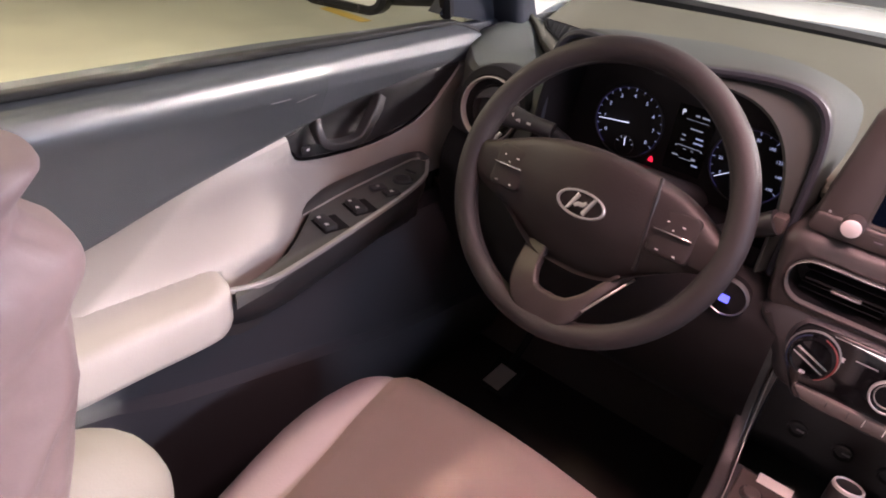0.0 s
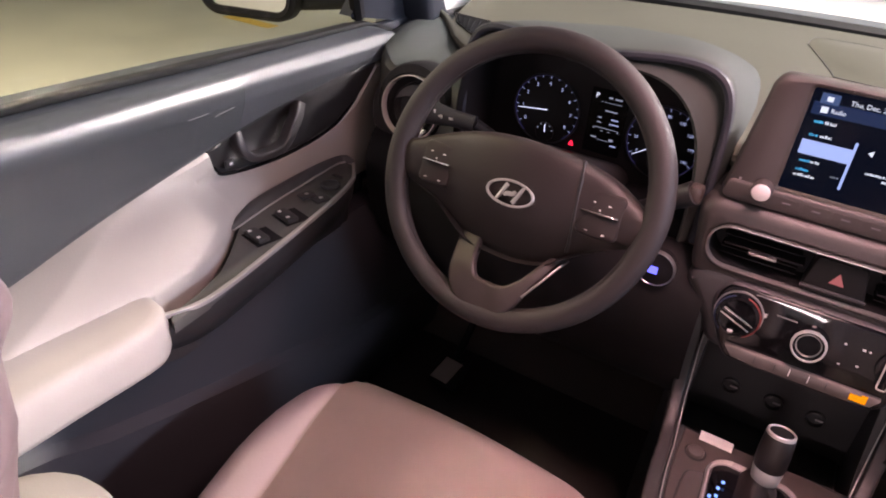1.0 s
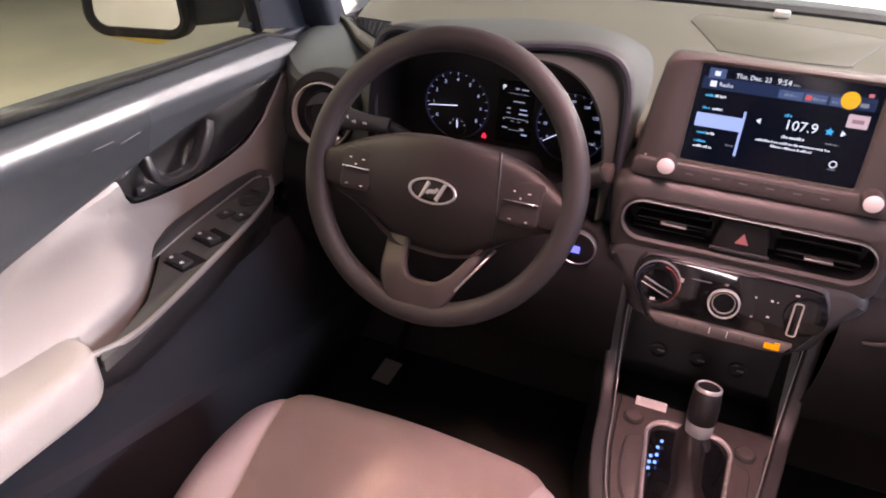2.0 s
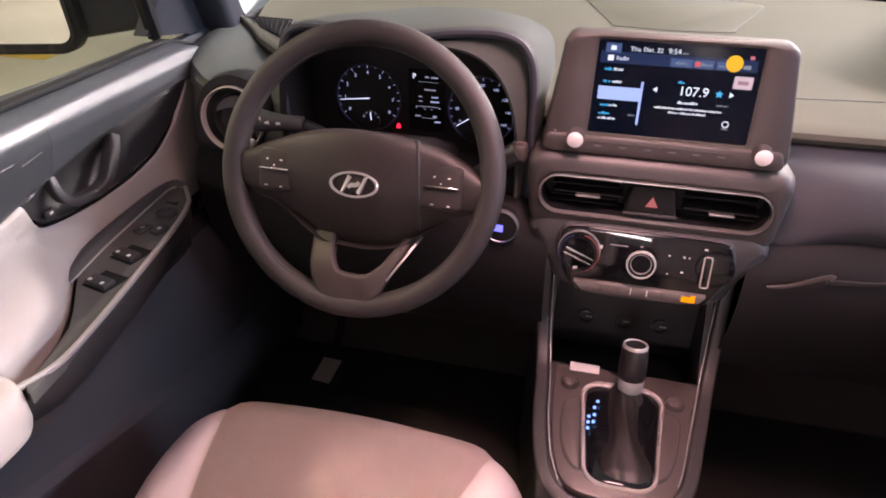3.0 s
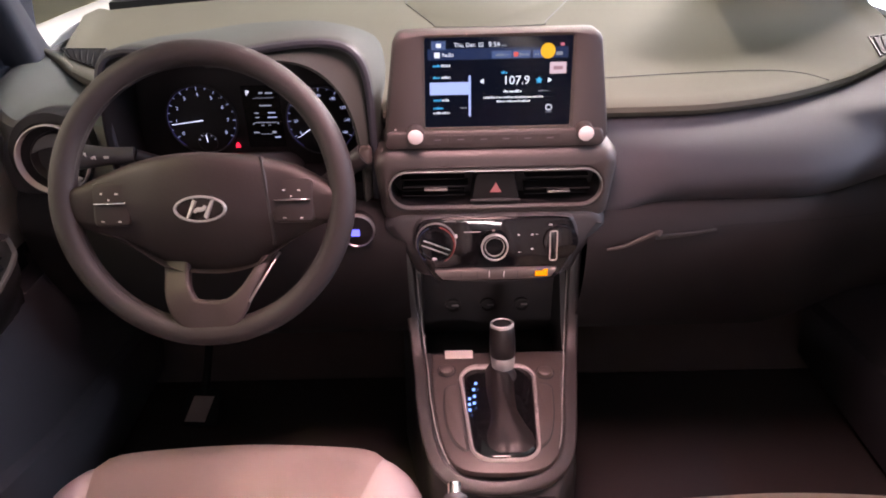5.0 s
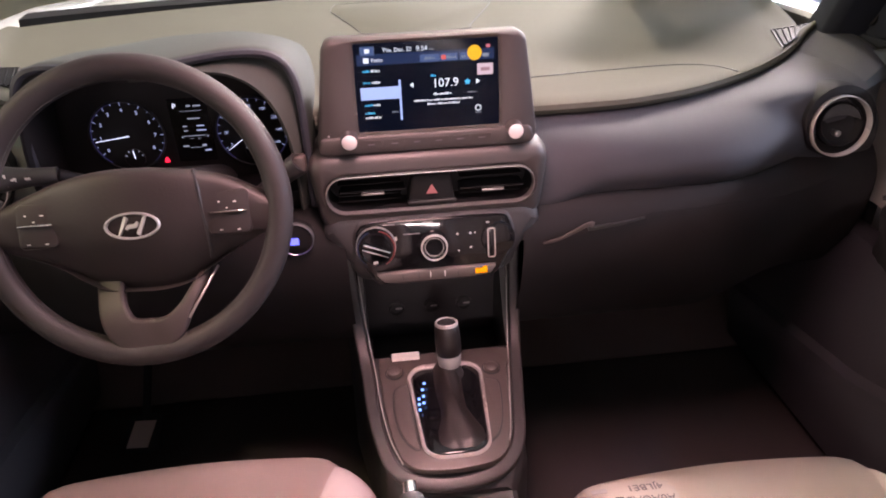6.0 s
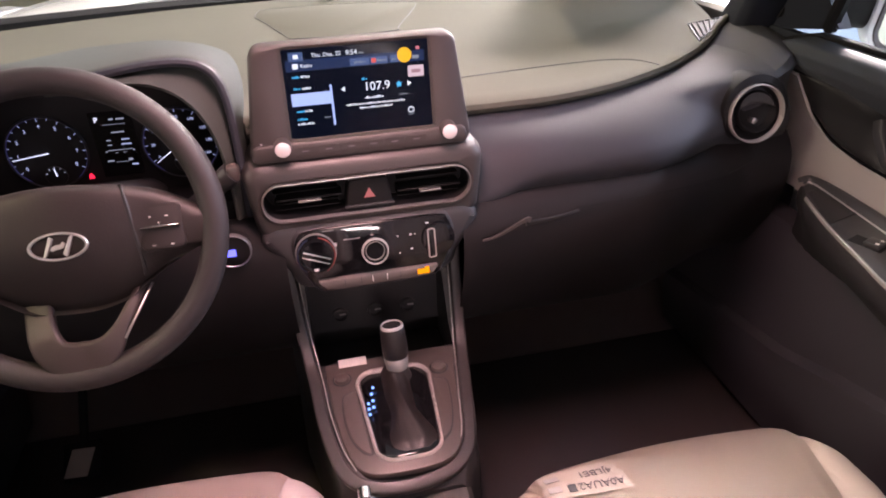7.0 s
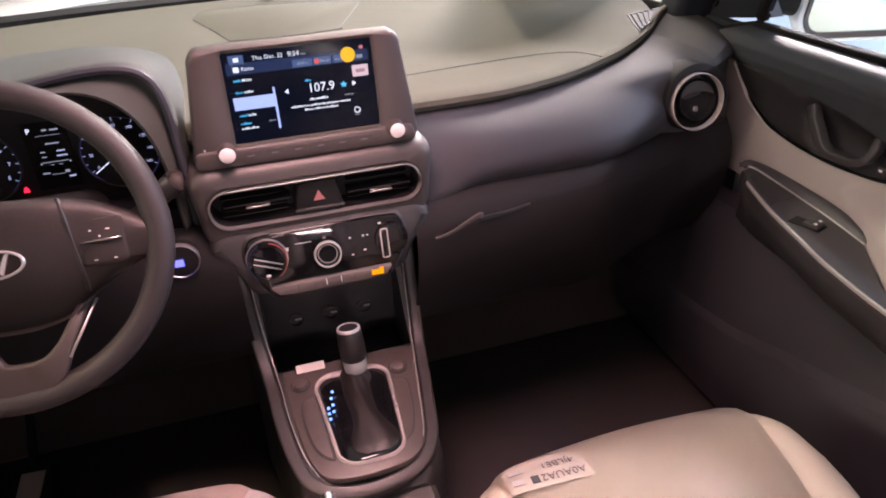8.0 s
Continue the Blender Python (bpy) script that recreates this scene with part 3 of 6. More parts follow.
part("hood_piping", tube([tuple(p) for p in arch(0.1705, 0.2125, 0.60, 0.0310, 81, p=8.0)], 0.0054, 8, up=(0, 1, 0)), M_PIPE, dash, "slate-grey piping along the hood edge")
tunnel = [opening(-0.0016, 0.0185), opening(0.0005, 0.026), opening(0.004, 0.112)]
part("instrument_shroud", loft(tunnel, False), M_VOID, dash, "black shroud round the dials")
part("instrument_floor", box(HC - 0.008, 0.09, 0.605, 0.33, 0.10, 0.03, 0.005), M_VOID, dash)

# round side vents
def side_vent(side):
    c = Vector((0.625, 0.072, 0.643)) if side > 0 else Vector((-0.610, 0.070, 0.650))
    v = thing("air_vent", "round black air vent with a chrome ring", "air vent", look(c, c + Vector((-side * 0.06, -1.0, 0.16))) @ pose(0, 0, 0, 0, 180, 0), "round side air vents")
    k = 0.89 if side > 0 else 0.95
    ring = lambda r, z: [(x, y, z) for x, y in circle(0, 0, r * k, 40)]
    off = lambda r, z, d: [(x, y + d * k, z) for x, y in circle(0, 0, r * k, 40)]
    part("surround", loft([off(0.062, -0.05, 0.009), off(0.0625, -0.014, 0.009), off(0.0610, -0.001, 0.007), ring(0.0550, 0.001), ring(0.0515, -0.005)]), M_VOID, v, local=True)
    part("chrome_ring", loft([ring(0.0522, -0.006), ring(0.0522, 0.002), ring(0.0515, 0.0055), ring(0.0501, 0.0060), ring(0.0490, 0.002), ring(0.0480, -0.008)]), M_RING, v, "bright chrome ring", local=True)
    part("bowl", loft([ring(0.0482, -0.005), ring(0.045, -0.012), ring(0.034, -0.018), ring(0.012, -0.020)], True, False, True), M_VOID, v, local=True)
    cup = lambda r, z: [(x + 0.003, y + 0.002, z - 0.10 * y) for x, y in circle(0, 0, r * k, 32)]
    part("vane", loft([cup(0.038, -0.013), cup(0.037, -0.004), cup(0.0355, -0.002), cup(0.0335, -0.004), cup(0.030, -0.013), cup(0.016, -0.0155)], True, False, True), M_VOID, v, "dark dished vane disc", local=True)
    # stepped upper half, coloured lighter for the reflection on it
    moon = [(0.003 + 0.0345 * k * math.cos(a), 0.002 + 0.0345 * k * math.sin(a)) for a in np.linspace(radians(12), radians(168), 20)]
    moon += [(0.003 - 0.0337 * k * u, 0.0085 * k + 0.009 * k * (1 - u * u)) for u in np.linspace(1, -1, 12)[1:-1]]
    part("vane_flap", slab(moon, lambda p, h: [(x, y, h - 0.16 * y) for x, y in p], -0.012, -0.0015, 0.0012), M_DARK, v, "upper flap of the vane", local=True)
    part("vane_knob", loft([[(x, y - 0.012, z) for x, y in circle(0, 0, r, 14)] for r, z in ((0.004, -0.026), (0.004, -0.008), (0.005, -0.005), (0.0045, -0.002), (0.002, -0.001))], True, False, True), M_SATIN, v, "small satin vane knob", local=True)
    return v


for side in (-1, 1):
    side_vent(side)

# ---- centre stack ----
stack = thing("center_stack", "brown-grey centre stack between the seats", "center stack", pose(0, 0.05, 0.6))
o = rrect(-0.001, 0.628, 0.150, 0.052, 0.022, 8, top=0.156)
slot = rrect(-0.0015, 0.629, 0.137, 0.0255, 0.0245, 8)
part("panel", loft([xz(o, 0.10), xz(shrink(o, -0.004), 0.02), xz(o, 0.0), xz(shrink(o, 0.006), -0.007), xz(shrink(o, 0.012), -0.009), xz(shrink(slot, -0.006), -0.010), xz(slot, -0.006), xz(slot, 0.06)], True, False, False), M_STACK, stack, "brown-grey panel round the slot vents")
up_ = rrect(-0.001, 0.70, 0.150, 0.05, 0.012, 5, top=0.135)
part("display_foot", loft([xz(up_, 0.14), xz(up_, 0.034), xz(shrink(up_, 0.006), 0.026)], True, False, True), M_STACK, stack)
low = rrect(-0.001, 0.545, 0.118, 0.055, 0.03, 6, top=0.150)
part("lower_panel", loft([xz(low, 0.10), xz(low, 0.004), xz(shrink(low, 0.003), -0.005), xz(shrink(low, 0.008), -0.010), xz(shrink(low, 0.016), -0.013)], True, False, True), M_DARK, stack, angle=60)

cv = thing("slot_air_vent", "wide black slot air vents with a satin rim", "air vent", pose(0, -0.01, 0.629))
part("rim", loft([xz(shrink(slot, 0.0005), 0.0), xz(shrink(slot, -0.0020), -0.0095), xz(shrink(slot, -0.0015), -0.0135), xz(shrink(slot, -0.0003), -0.0138), xz(shrink(slot, 0.001), -0.008), xz(shrink(slot, 0.001), 0.0)]), M_SATIN, cv, "satin chrome rim")
part("backing", loft([xz(shrink(slot, 0.002), 0.03), xz(shrink(slot, 0.003), 0.031)], True, True, True), M_VOID, cv)
part("duct", loft([xz(shrink(slot, 0.0012), -0.007), xz(shrink(slot, 0.0016), 0.031)]), M_VOID, cv)
for zz in (0.613, 0.621, 0.637, 0.645):
    for cx in (-0.083, 0.08):
        part("slat", box(cx, 0.016, zz, 0.084, 0.022, 0.0016, 0.0005, 1), M_VOID, cv)
for cx, zz in ((-0.079, 0.629), (0.081, 0.623)):
    part("slat", box(cx, 0.010, zz, 0.086, 0.024, 0.003, 0.001, 1), M_VOID, cv)
    part("vane_tab", box(cx, -0.008, zz, 0.030, 0.008, 0.0032, 0.0012), M_SATIN, cv, "satin vane tab")
hz = rrect(-0.0015, 0.626, 0.032, 0.0235, 0.006, 5, top=0.026)
part("hazard_button", slab(hz, lambda p, h: xz(p, h), 0.02, -0.0075, 0.003), M_RUBBER, cv, "black hazard button with a red triangle")
tri = [(-0.0085, 0.6225), (0.0065, 0.6225), (-0.001, 0.6365)]
part("hazard_mark", slab(tri, lambda p, h: xz(p, h), -0.0076, -0.0084, 0.0002), glow("hazard_red", (0.75, 0.22, 0.20), 0.5), cv)
part("button_lip", box(-0.0015, -0.009, 0.6120, 0.066, 0.004, 0.004, 0.0015), M_BLACK, cv)

# display
disp = thing("infotainment_display", "brown-grey tablet-style display showing the radio", "display", pose(0, 0.01, 0.75))


def ty(x, z):
    return 0.004 + 0.075 * (z - 0.695)


def tilt(p, h):
    return [(x, ty(x, z) + h, z) for x, z in p]


ho = rrect(-0.0005, 0.7510, 0.1415, 0.0710, 0.016, 8, top=0.1265)
sc = rrect(0.0005, 0.7625, 0.0910, 0.0545, 0.003, 8, top=0.0895)
part("housing", loft([tilt(shrink(ho, 0.012), 0.045), tilt(ho, 0.028), tilt(shrink(ho, -0.001), 0.008), tilt(shrink(ho, 0.001), 0.0015), tilt(shrink(ho, 0.004), -0.001), tilt(shrink(sc, -0.004), -0.002), tilt(sc, 0.0), tilt(shrink(sc, 0.0005), 0.002)], True, True, True), M_STACK, disp)
chin = rrect(-0.003, 0.6935, 0.139, 0.0115, 0.008, 6, top=0.137)
part("chin", slab(chin, tilt, 0.004, -0.0055, 0.003), M_STACK, disp, "control strip below the screen")
screen = part("screen", slab(sc, tilt, 0.003, 0.0012, 0.0004), G_NIGHT, disp, "lit dark-blue radio screen")
glass = part("cover_glass", slab(shrink(sc, -0.003), tilt, -0.0022, -0.0030, 0.0003), M_FILM, disp)
glass.visible_shadow = False


def su(px):
    return (px - 950.0) / 267.0 * 0.1765 - 0.0002


def sv(py):
    return 0.8178 - (py - 63.0) / 161.5 * 0.1065


def tile(name, px, py, w, h, mat, lift=0.0004, r=0.0):
    cx, cz, hw, hh = su(px), sv(py), w / 267.0 * 0.1775 / 2, h / 161.5 * 0.1115 / 2
    p = rrect(cx, cz, hw, hh, max(0.0003, r), 4)
    return part(name, slab(p, tilt, 0.0010, 0.0010 - lift, 0.0001), mat, screen, smooth=False)


random.seed(11)


def scribble(name, px, py, w, h, mat):
    """A line of print too small to read: a row of short uneven bars."""
    bm, x = bmesh.new(), px - w / 2
    while x < px + w / 2 - 0.6:
        d = min(random.uniform(1.4, 3.4), px + w / 2 - x)
        hh = h * random.choice((0.62, 0.7, 1.0))
        cz = sv(py + (h - hh) / 2)
        box(su(x + d / 2), ty(0, cz) + 0.0003, cz, d / 267.0 * 0.1765, 0.0002, hh / 161.5 * 0.1065, bm=bm)
        x += d + random.choice((0.7, 0.8, 2.0))
    return part(name, bm, mat, screen, smooth=False)


def screen_text(name, body, px, py, size, mat, align="CENTER"):
    x, z = su(px), sv(py)
    words(name, body, size, mat, screen, WM[disp].inverted() @ pose(x, ty(x, z) + 0.0002, z, 90 - 4.3, 0, 0), align=align)


tile("header_bar", 950, 94, 255, 19, G_BAR)
tile("home_key", 842, 78, 26, 15, G_TAB, 0.0006)
tile("home_mark", 842, 78, 9, 7, G_WHITE, 0.0008)
tile("radio_mark", 839, 95, 10, 9, G_WHITE, 0.0008)
screen_text("screen_word", "Radio", 848, 95, 0.0062, G_WHITE, "LEFT")
screen_text("screen_date", "Thu, Dec. 22", 897, 78, 0.0068, G_WHITE)
screen_text("screen_clock", "9:54", 943, 78, 0.0082, G_WHITE)
scribble("clock_suffix", 961, 80, 10, 3, G_DIM)
tile("tab", 957, 96, 36, 13, G_TAB, 0.0006)
scribble("tab_text", 957, 96, 20, 5, G_DIM)
tile("tab", 993, 96, 32, 13, G_TAB, 0.0006)
tile("tab_dot", 983, 96, 9, 8, glow("screen_red", (0.75, 0.12, 0.10), 0.9), 0.0008, 0.0015)
scribble("tab_text", 998, 96, 18, 5, G_DIM)
tile("tab", 1032, 96, 36, 13, G_TAB, 0.0006)
scribble("tab_text", 1022, 96, 10, 5, G_DIM)
tile("back_mark", 1062, 96, 12, 6, G_DIM, 0.0008)
tile("signal_mark", 1067, 80, 7, 5, glow("screen_rose", (0.7, 0.2, 0.25), 0.8), 0.0008)
dot = [(su(1041) + a, sv(91) + b) for a, b in circle(0, 0, 0.0090, 24)]
part("orange_disc", slab(dot, tilt, 0.0010, -0.0001, 0.0001), G_ORANGE, screen, "solid orange disc on the screen", smooth=False)
tile("badge", 1061, 122, 30, 20, G_PINK, 0.0006, 0.001)
tile("badge_text", 1061, 122, 17, 6, glow("badge_print", (0.45, 0.25, 0.28), 0.8), 0.0008)
for py, w in ((114, 31), (135, 31), (177, 29)):
    scribble("station_band", 838, py, 14, 4.6, G_CYAN)
    scribble("station_text", 838 + w / 2 + 1, py, w - 15, 4.6, G_WHITE)
tile("selected_station", 861, 156, 73, 22, G_LIST, 0.0006)
tile("scroll_bar", 898.5, 171, 4, 73, G_LIST, 0.0006)
scribble("station_band", 840, 192, 20, 4.6, G_CYAN)
scribble("station_text", 845, 201, 30, 4.6, G_WHITE)
scribble("small_text", 887, 192, 12, 4, G_DIM)
screen_text("frequency", "107.9", 985, 143.5, 0.0150, G_WHITE)
scribble("band_text", 963, 128, 12, 5, G_CYAN)
for px, s in ((921, -1), (1047, 1)):
    p = [(su(px) + s * a, sv(144) + b) for a, b in ((-0.0022, -0.0032), (0.0026, 0), (-0.0022, 0.0032))]
    part("arrow", slab(p if s > 0 else p[::-1], tilt, 0.0010, 0.0004, 0.0001), G_WHITE, screen, smooth=False)
star = [(su(1027) + (0.0045 if i % 2 == 0 else 0.0022) * math.sin(math.pi * i / 5), sv(144) + (0.0045 if i % 2 == 0 else 0.0022) * math.cos(math.pi * i / 5)) for i in range(10)][::-1]
part("star", slab(star, tilt, 0.0010, 0.0004, 0.0001), G_CYAN, screen, smooth=False)
for px, py, w, h in ((978, 163, 34, 4.5), (980, 174, 112, 3.8), (980, 181.5, 62, 3.8), (1036, 163, 20, 3)):
    scribble("song_text", px, py, w, h, G_DIM if w < 25 else G_WHITE)
p = circle(su(1047), sv(195), 0.0040, 16)
part("search_ring", loft([tilt(p, 0.0008), tilt(p, 0.0004), tilt(shrink(p, 0.0011), 0.0004), tilt(shrink(p, 0.0011), 0.0008)]), G_WHITE, screen)
scribble("search_text", 1047, 203, 12, 3, G_DIM)

for i, cx in enumerate((-0.1025, 0.1090)):
    kn = part("dial_knob", loft([[(cx + a, ty(cx, 0.695) - h, 0.7035 + b) for a, b in circle(0, 0, r, 24)] for r, h in ((0.0112, 0.003), (0.0108, 0.008), (0.0104, 0.016), (0.0098, 0.0185))], True, False, True), M_STACK, disp, "round knob with a pale face")
    # the pale colour holds the bright reflection of a chrome knob
    part("knob_face", loft([[(cx + a, ty(cx, 0.695) - h, 0.7035 + b) for a, b in circle(0, 0, r, 24)] for r, h in ((0.0096, 0.0180), (0.0096, 0.0192), (0.0086, 0.0197))], True, False, True), M_KNOB, kn, "chrome knob face with its bright reflection in the colour")
for px in (838, 880, 921, 961, 1000, 1040):
    x = (px - 943) / 310 * 0.218 - 0.0015
    bt = part("hard_key", box(x, ty(x, 0.694) - 0.0056, 0.694, 0.026, 0.0004, 0.011, 0.0001, 1), M_STACK, disp)
    part("key_mark", box(x, ty(x, 0.6945) - 0.0072, 0.6945, 0.0085, 0.0006, 0.0014), M_GREY_INK2, bt, smooth=False)
part("pinhole", box(-0.128, ty(0, 0.706) - 0.0025, 0.707, 0.003, 0.002, 0.003, 0.001), M_GREY_INK, disp)

# climate panel
cl = thing("climate_panel", "glossy black climate panel with two dials and a slider", "climate control", pose(0, -0.02, 0.55))
co = [(-0.104, 0.548), (-0.108, 0.562), (-0.103, 0.581), (-0.085, 0.5885), (0, 0.5895), (0.086, 0.5885), (0.101, 0.580), (0.106, 0.560), (0.102, 0.542), (0.090, 0.520), (0.080, 0.5065), (0.06, 0.504), (0, 0.5025), (-0.06, 0.503), (-0.08, 0.505), (-0.094, 0.526)]
co = co[::-1]
co = [(p.x, p.z) for p in smooth_line([(x, 0, z) for x, z in co + co[:1]], 4)[:-1]]


def cy_(x, z):
    return -0.016 - 0.20 * (0.589 - z)


def clim(p, h):
    return [(x, cy_(x, z) + h, z) for x, z in p]


part("bezel", loft([clim(shrink(co, -0.004), 0.03), clim(shrink(co, -0.004), 0.004), clim(shrink(co, -0.001), -0.001), clim(co, 0.001)], True, False, True), M_DARK, cl)
part("glass_face", slab(co, clim, 0.004, -0.002, 0.0015), M_GLOSS, cl, "glossy black face")
strip = [(-0.083, 0.521), (0.081, 0.521), (0.074, 0.5085), (0.05, 0.506), (-0.05, 0.505), (-0.073, 0.507)][::-1]
part("key_strip", slab(strip, clim, -0.0015, -0.0075, 0.002), M_PLATE, cl, "brown-grey strip of keys")
for x in (-0.048, -0.026, -0.010, 0.010, 0.028):
    part("key_gap", box(x, cy_(x, 0.514) - 0.0082, 0.515, 0.0009, 0.001, 0.009), M_WHITE_INK if abs(x) < 0.011 else M_BLACK, cl, smooth=False)
part("amber_lamp", slab(rrect(0.0605, 0.5145, 0.0085, 0.0036, 0.001, 3), clim, -0.0075, -0.0086, 0.0003), G_AMBER, cl, "glowing amber indicator")
part("amber_mark", box(0.066, cy_(0, 0.519) - 0.008, 0.5195, 0.006, 0.001, 0.002), G_AMBER, cl, smooth=False)


def dial(cx, cz, r, h):
    mk = lambda rr, hh: [(cx + a, cy_(cx, cz + b) - hh, cz + b) for a, b in circle(0, 0, rr, 36)]
    return mk


mk = dial(-0.081, 0.558, 0.024, 0.016)
k1 = part("temperature_dial", loft([mk(0.0262, 0.002), mk(0.0255, 0.007), mk(0.0235, 0.0115), mk(0.0205, 0.0125), mk(0.019, 0.011)], True, False, True), M_GLOSS, cl, "black temperature dial with a pale pointer bar")
part("dial_ring", loft([mk(0.0272, 0.0018), mk(0.0272, 0.0040), mk(0.0258, 0.0046), mk(0.0252, 0.0030)]), M_SATIN, k1)
for a0, a1, mm in ((-62, 78, M_RED), (110, 235, M_BLUE)):
    arc = [(-0.081 + 0.0246 * math.cos(radians(a)), cy_(0, 0.558 + 0.0246 * math.sin(radians(a))) - 0.0100, 0.558 + 0.0246 * math.sin(radians(a))) for a in np.linspace(a0, a1, 16)]
    part("colour_arc", tube(arc, 0.0011, 6, up=(0, 1, 0)), mm, k1)
for da in (0.0034, -0.0034):
    a = radians(-22)
    c0 = Vector((-0.081 - math.sin(a) * da, 0, 0.558 + math.cos(a) * da))
    d = Vector((math.cos(a), 0, math.sin(a))) * 0.0185
    ln = [c0 - d, c0 + d]
    part("pointer_edge", tube([(q.x, cy_(0, q.z) - 0.0165, q.z) for q in ln], 0.0011, 6, up=(0, 1, 0)), M_CHROME, k1)
a = radians(-22)
bar = box(0, 0, 0, 0.040, 0.006, 0.0058, 0.0015, m=Matrix.Translation((-0.081, cy_(0, 0.558) - 0.0135, 0.558)) @ Matrix.Rotation(-a, 4, "Y"))
part("pointer_bar", bar, M_GLOSS, k1)
part("snow_mark", box(-0.083, cy_(0, 0.541) - 0.0128, 0.5405, 0.006, 0.001, 0.003), M_WHITE_INK, k1, smooth=False)
mk = dial(-0.003, 0.555, 0.017, 0.016)
k2 = part("fan_dial", loft([mk(0.0192, 0.002), mk(0.0185, 0.012), mk(0.0172, 0.0145), mk(0.0145, 0.0145), mk(0.0125, 0.011)], True, False, True), M_GLOSS, cl, "black fan dial with a chrome ring")
part("dial_ring", loft([mk(0.0184, 0.0122), mk(0.0178, 0.0152), mk(0.0164, 0.0156), mk(0.0156, 0.0142)]), M_TRIM, k2, "chrome ring")
part("inner_ring", loft([mk(0.0132, 0.0118), mk(0.0130, 0.0128), mk(0.0122, 0.0128), mk(0.0120, 0.0112)]), M_SATIN, k2)
sl = rrect(0.076, 0.552, 0.0052, 0.0205, 0.003, 5)
s1 = part("mode_slider", slab(shrink(sl, 0.001), clim, -0.001, -0.006, 0.001), M_GLOSS, cl, "upright slider in a chrome outline")
part("slider_ring", loft([clim(sl, -0.001), clim(shrink(sl, -0.0004), -0.0065), clim(shrink(sl, 0.0014), -0.0065), clim(shrink(sl, 0.0016), -0.002)]), M_CHROME, s1)
mk = dial(0.086, 0.556, 0.018, 0.01)
part("mode_dial", loft([mk(0.0235, 0.0018), mk(0.0228, 0.0045), mk(0.021, 0.0055)], True, False, True), M_GLOSS, cl)
for x, z, w, h in ((-0.054, 0.566, 0.006, 0.009), (-0.032, 0.571, 0.022, 0.0016), (-0.062, 0.586, 0.016, 0.0014), (-0.010, 0.5855, 0.014, 0.0014), (0.030, 0.566, 0.004, 0.003), (0.048, 0.566, 0.005, 0.004), (0.048, 0.546, 0.005, 0.003), (0.054, 0.566, 0.0025, 0.0025), (0.072, 0.579, 0.007, 0.003), (0.092, 0.565, 0.004, 0.003), (0.093, 0.553, 0.003, 0.003), (0.031, 0.542, 0.004, 0.002), (-0.098, 0.577, 0.004, 0.0015)):
    part("icon", box(x, cy_(x, z) - 0.0024, z, w * (0.6 if w < 0.01 else 1), 0.0006, h * 0.6), M_WHITE_INK if w < 0.01 else M_GREY_INK, cl, smooth=False)

# start button
st = thing("start_button", "round black start button with a blue lit mark", "start button", pose(-0.186, -0.012, 0.573))
ringp = lambda r, h: [(-0.186 + a, -0.014 - h, 0.573 + b + 0.12 * h) for a, b in circle(0, 0, r, 32)]
part("body", loft([ringp(0.0230, -0.02), ringp(0.0230, 0.002), ringp(0.0212, 0.0035)], True, False, True), M_VOID, st)
part("ring", loft([ringp(0.0238, -0.005), ringp(0.0238, 0.003), ringp(0.0228, 0.0045), ringp(0.0216, 0.0030)]), M_SATIN, st, "satin ring")
part("lit_mark", box(-0.188, -0.0188, 0.572, 0.0115, 0.0015, 0.010, 0.001), G_BLUE, st, "glowing blue mark")

# ---- instrument cluster ----
cluster = thing("instrument_cluster", "black instrument cluster with lit dials", "instrument cluster", pose(HC, 0.10, 0.69))
CY = 0.104
part("face", loft([opening(0.003, CY + 0.010), opening(0.003, CY + 0.0022)], True, True, True), M_VOID, cluster)


def at_face(x, z, h=0.0):
    return WM[cluster].inverted() @ pose(x, CY + 0.0012 - h, z, 90, 0, 0)


def face_bar(name, x, z, w, h, mat, parent, rot=0, lift=0.0):
    b = box(0, 0, 0, w, 0.0006, h, m=Matrix.Translation((x, CY + 0.0012 - lift, z)) @ Matrix.Rotation(radians(-rot), 4, "Y"))
    return part(name, b, mat, parent, smooth=False)


def gauge(cx, cz, r, names, a_first, step, needle, nlen, rsmall):
    g_ = part("dial", loft([xz(circle(cx, cz, r * k, 40), CY + 0.0016 - h) for k, h in ((1.06, 0.0), (1.05, 0.003), (1.02, 0.004), (1.0, 0.002))]), M_BLACK, cluster, "round dial with white figures")
    arc = [(cx + r * math.cos(radians(a)), CY + 0.0008, cz + r * math.sin(radians(a))) for a in np.linspace(-52, 232, 60)]
    part("glow_ring", tube(arc, 0.0006, 5, up=(0, 1, 0)), G_VIOLET, g_)
    n = len(names)
    for i, s in enumerate(names):
        a = radians(a_first - step * i)
        face_bar("tick", cx + r * 0.95 * math.cos(a), cz + r * 0.95 * math.sin(a), 0.0046, 0.0011, G_TICK, g_, math.degrees(a))
        if i < n - 1:
            b = a - radians(step / 2)
            face_bar("tick", cx + r * 0.96 * math.cos(b), cz + r * 0.96 * math.sin(b), 0.0026, 0.0008, G_TICK, g_, math.degrees(b))
        words("figure", s, rsmall, G_DIAL, g_, at_face(cx + r * 0.76 * math.cos(a), cz + r * 0.76 * math.sin(a)))
    a = radians(needle)
    nd = [(cx + q * math.cos(a), CY - 0.0025, cz + q * math.sin(a)) for q in (-0.002, nlen)]
    part("needle", tube(nd, 0.0008, 6, up=(0, 1, 0), taper=lambda t: 1 - 0.5 * t), G_NEEDLE, g_, "white lit needle")
    return g_


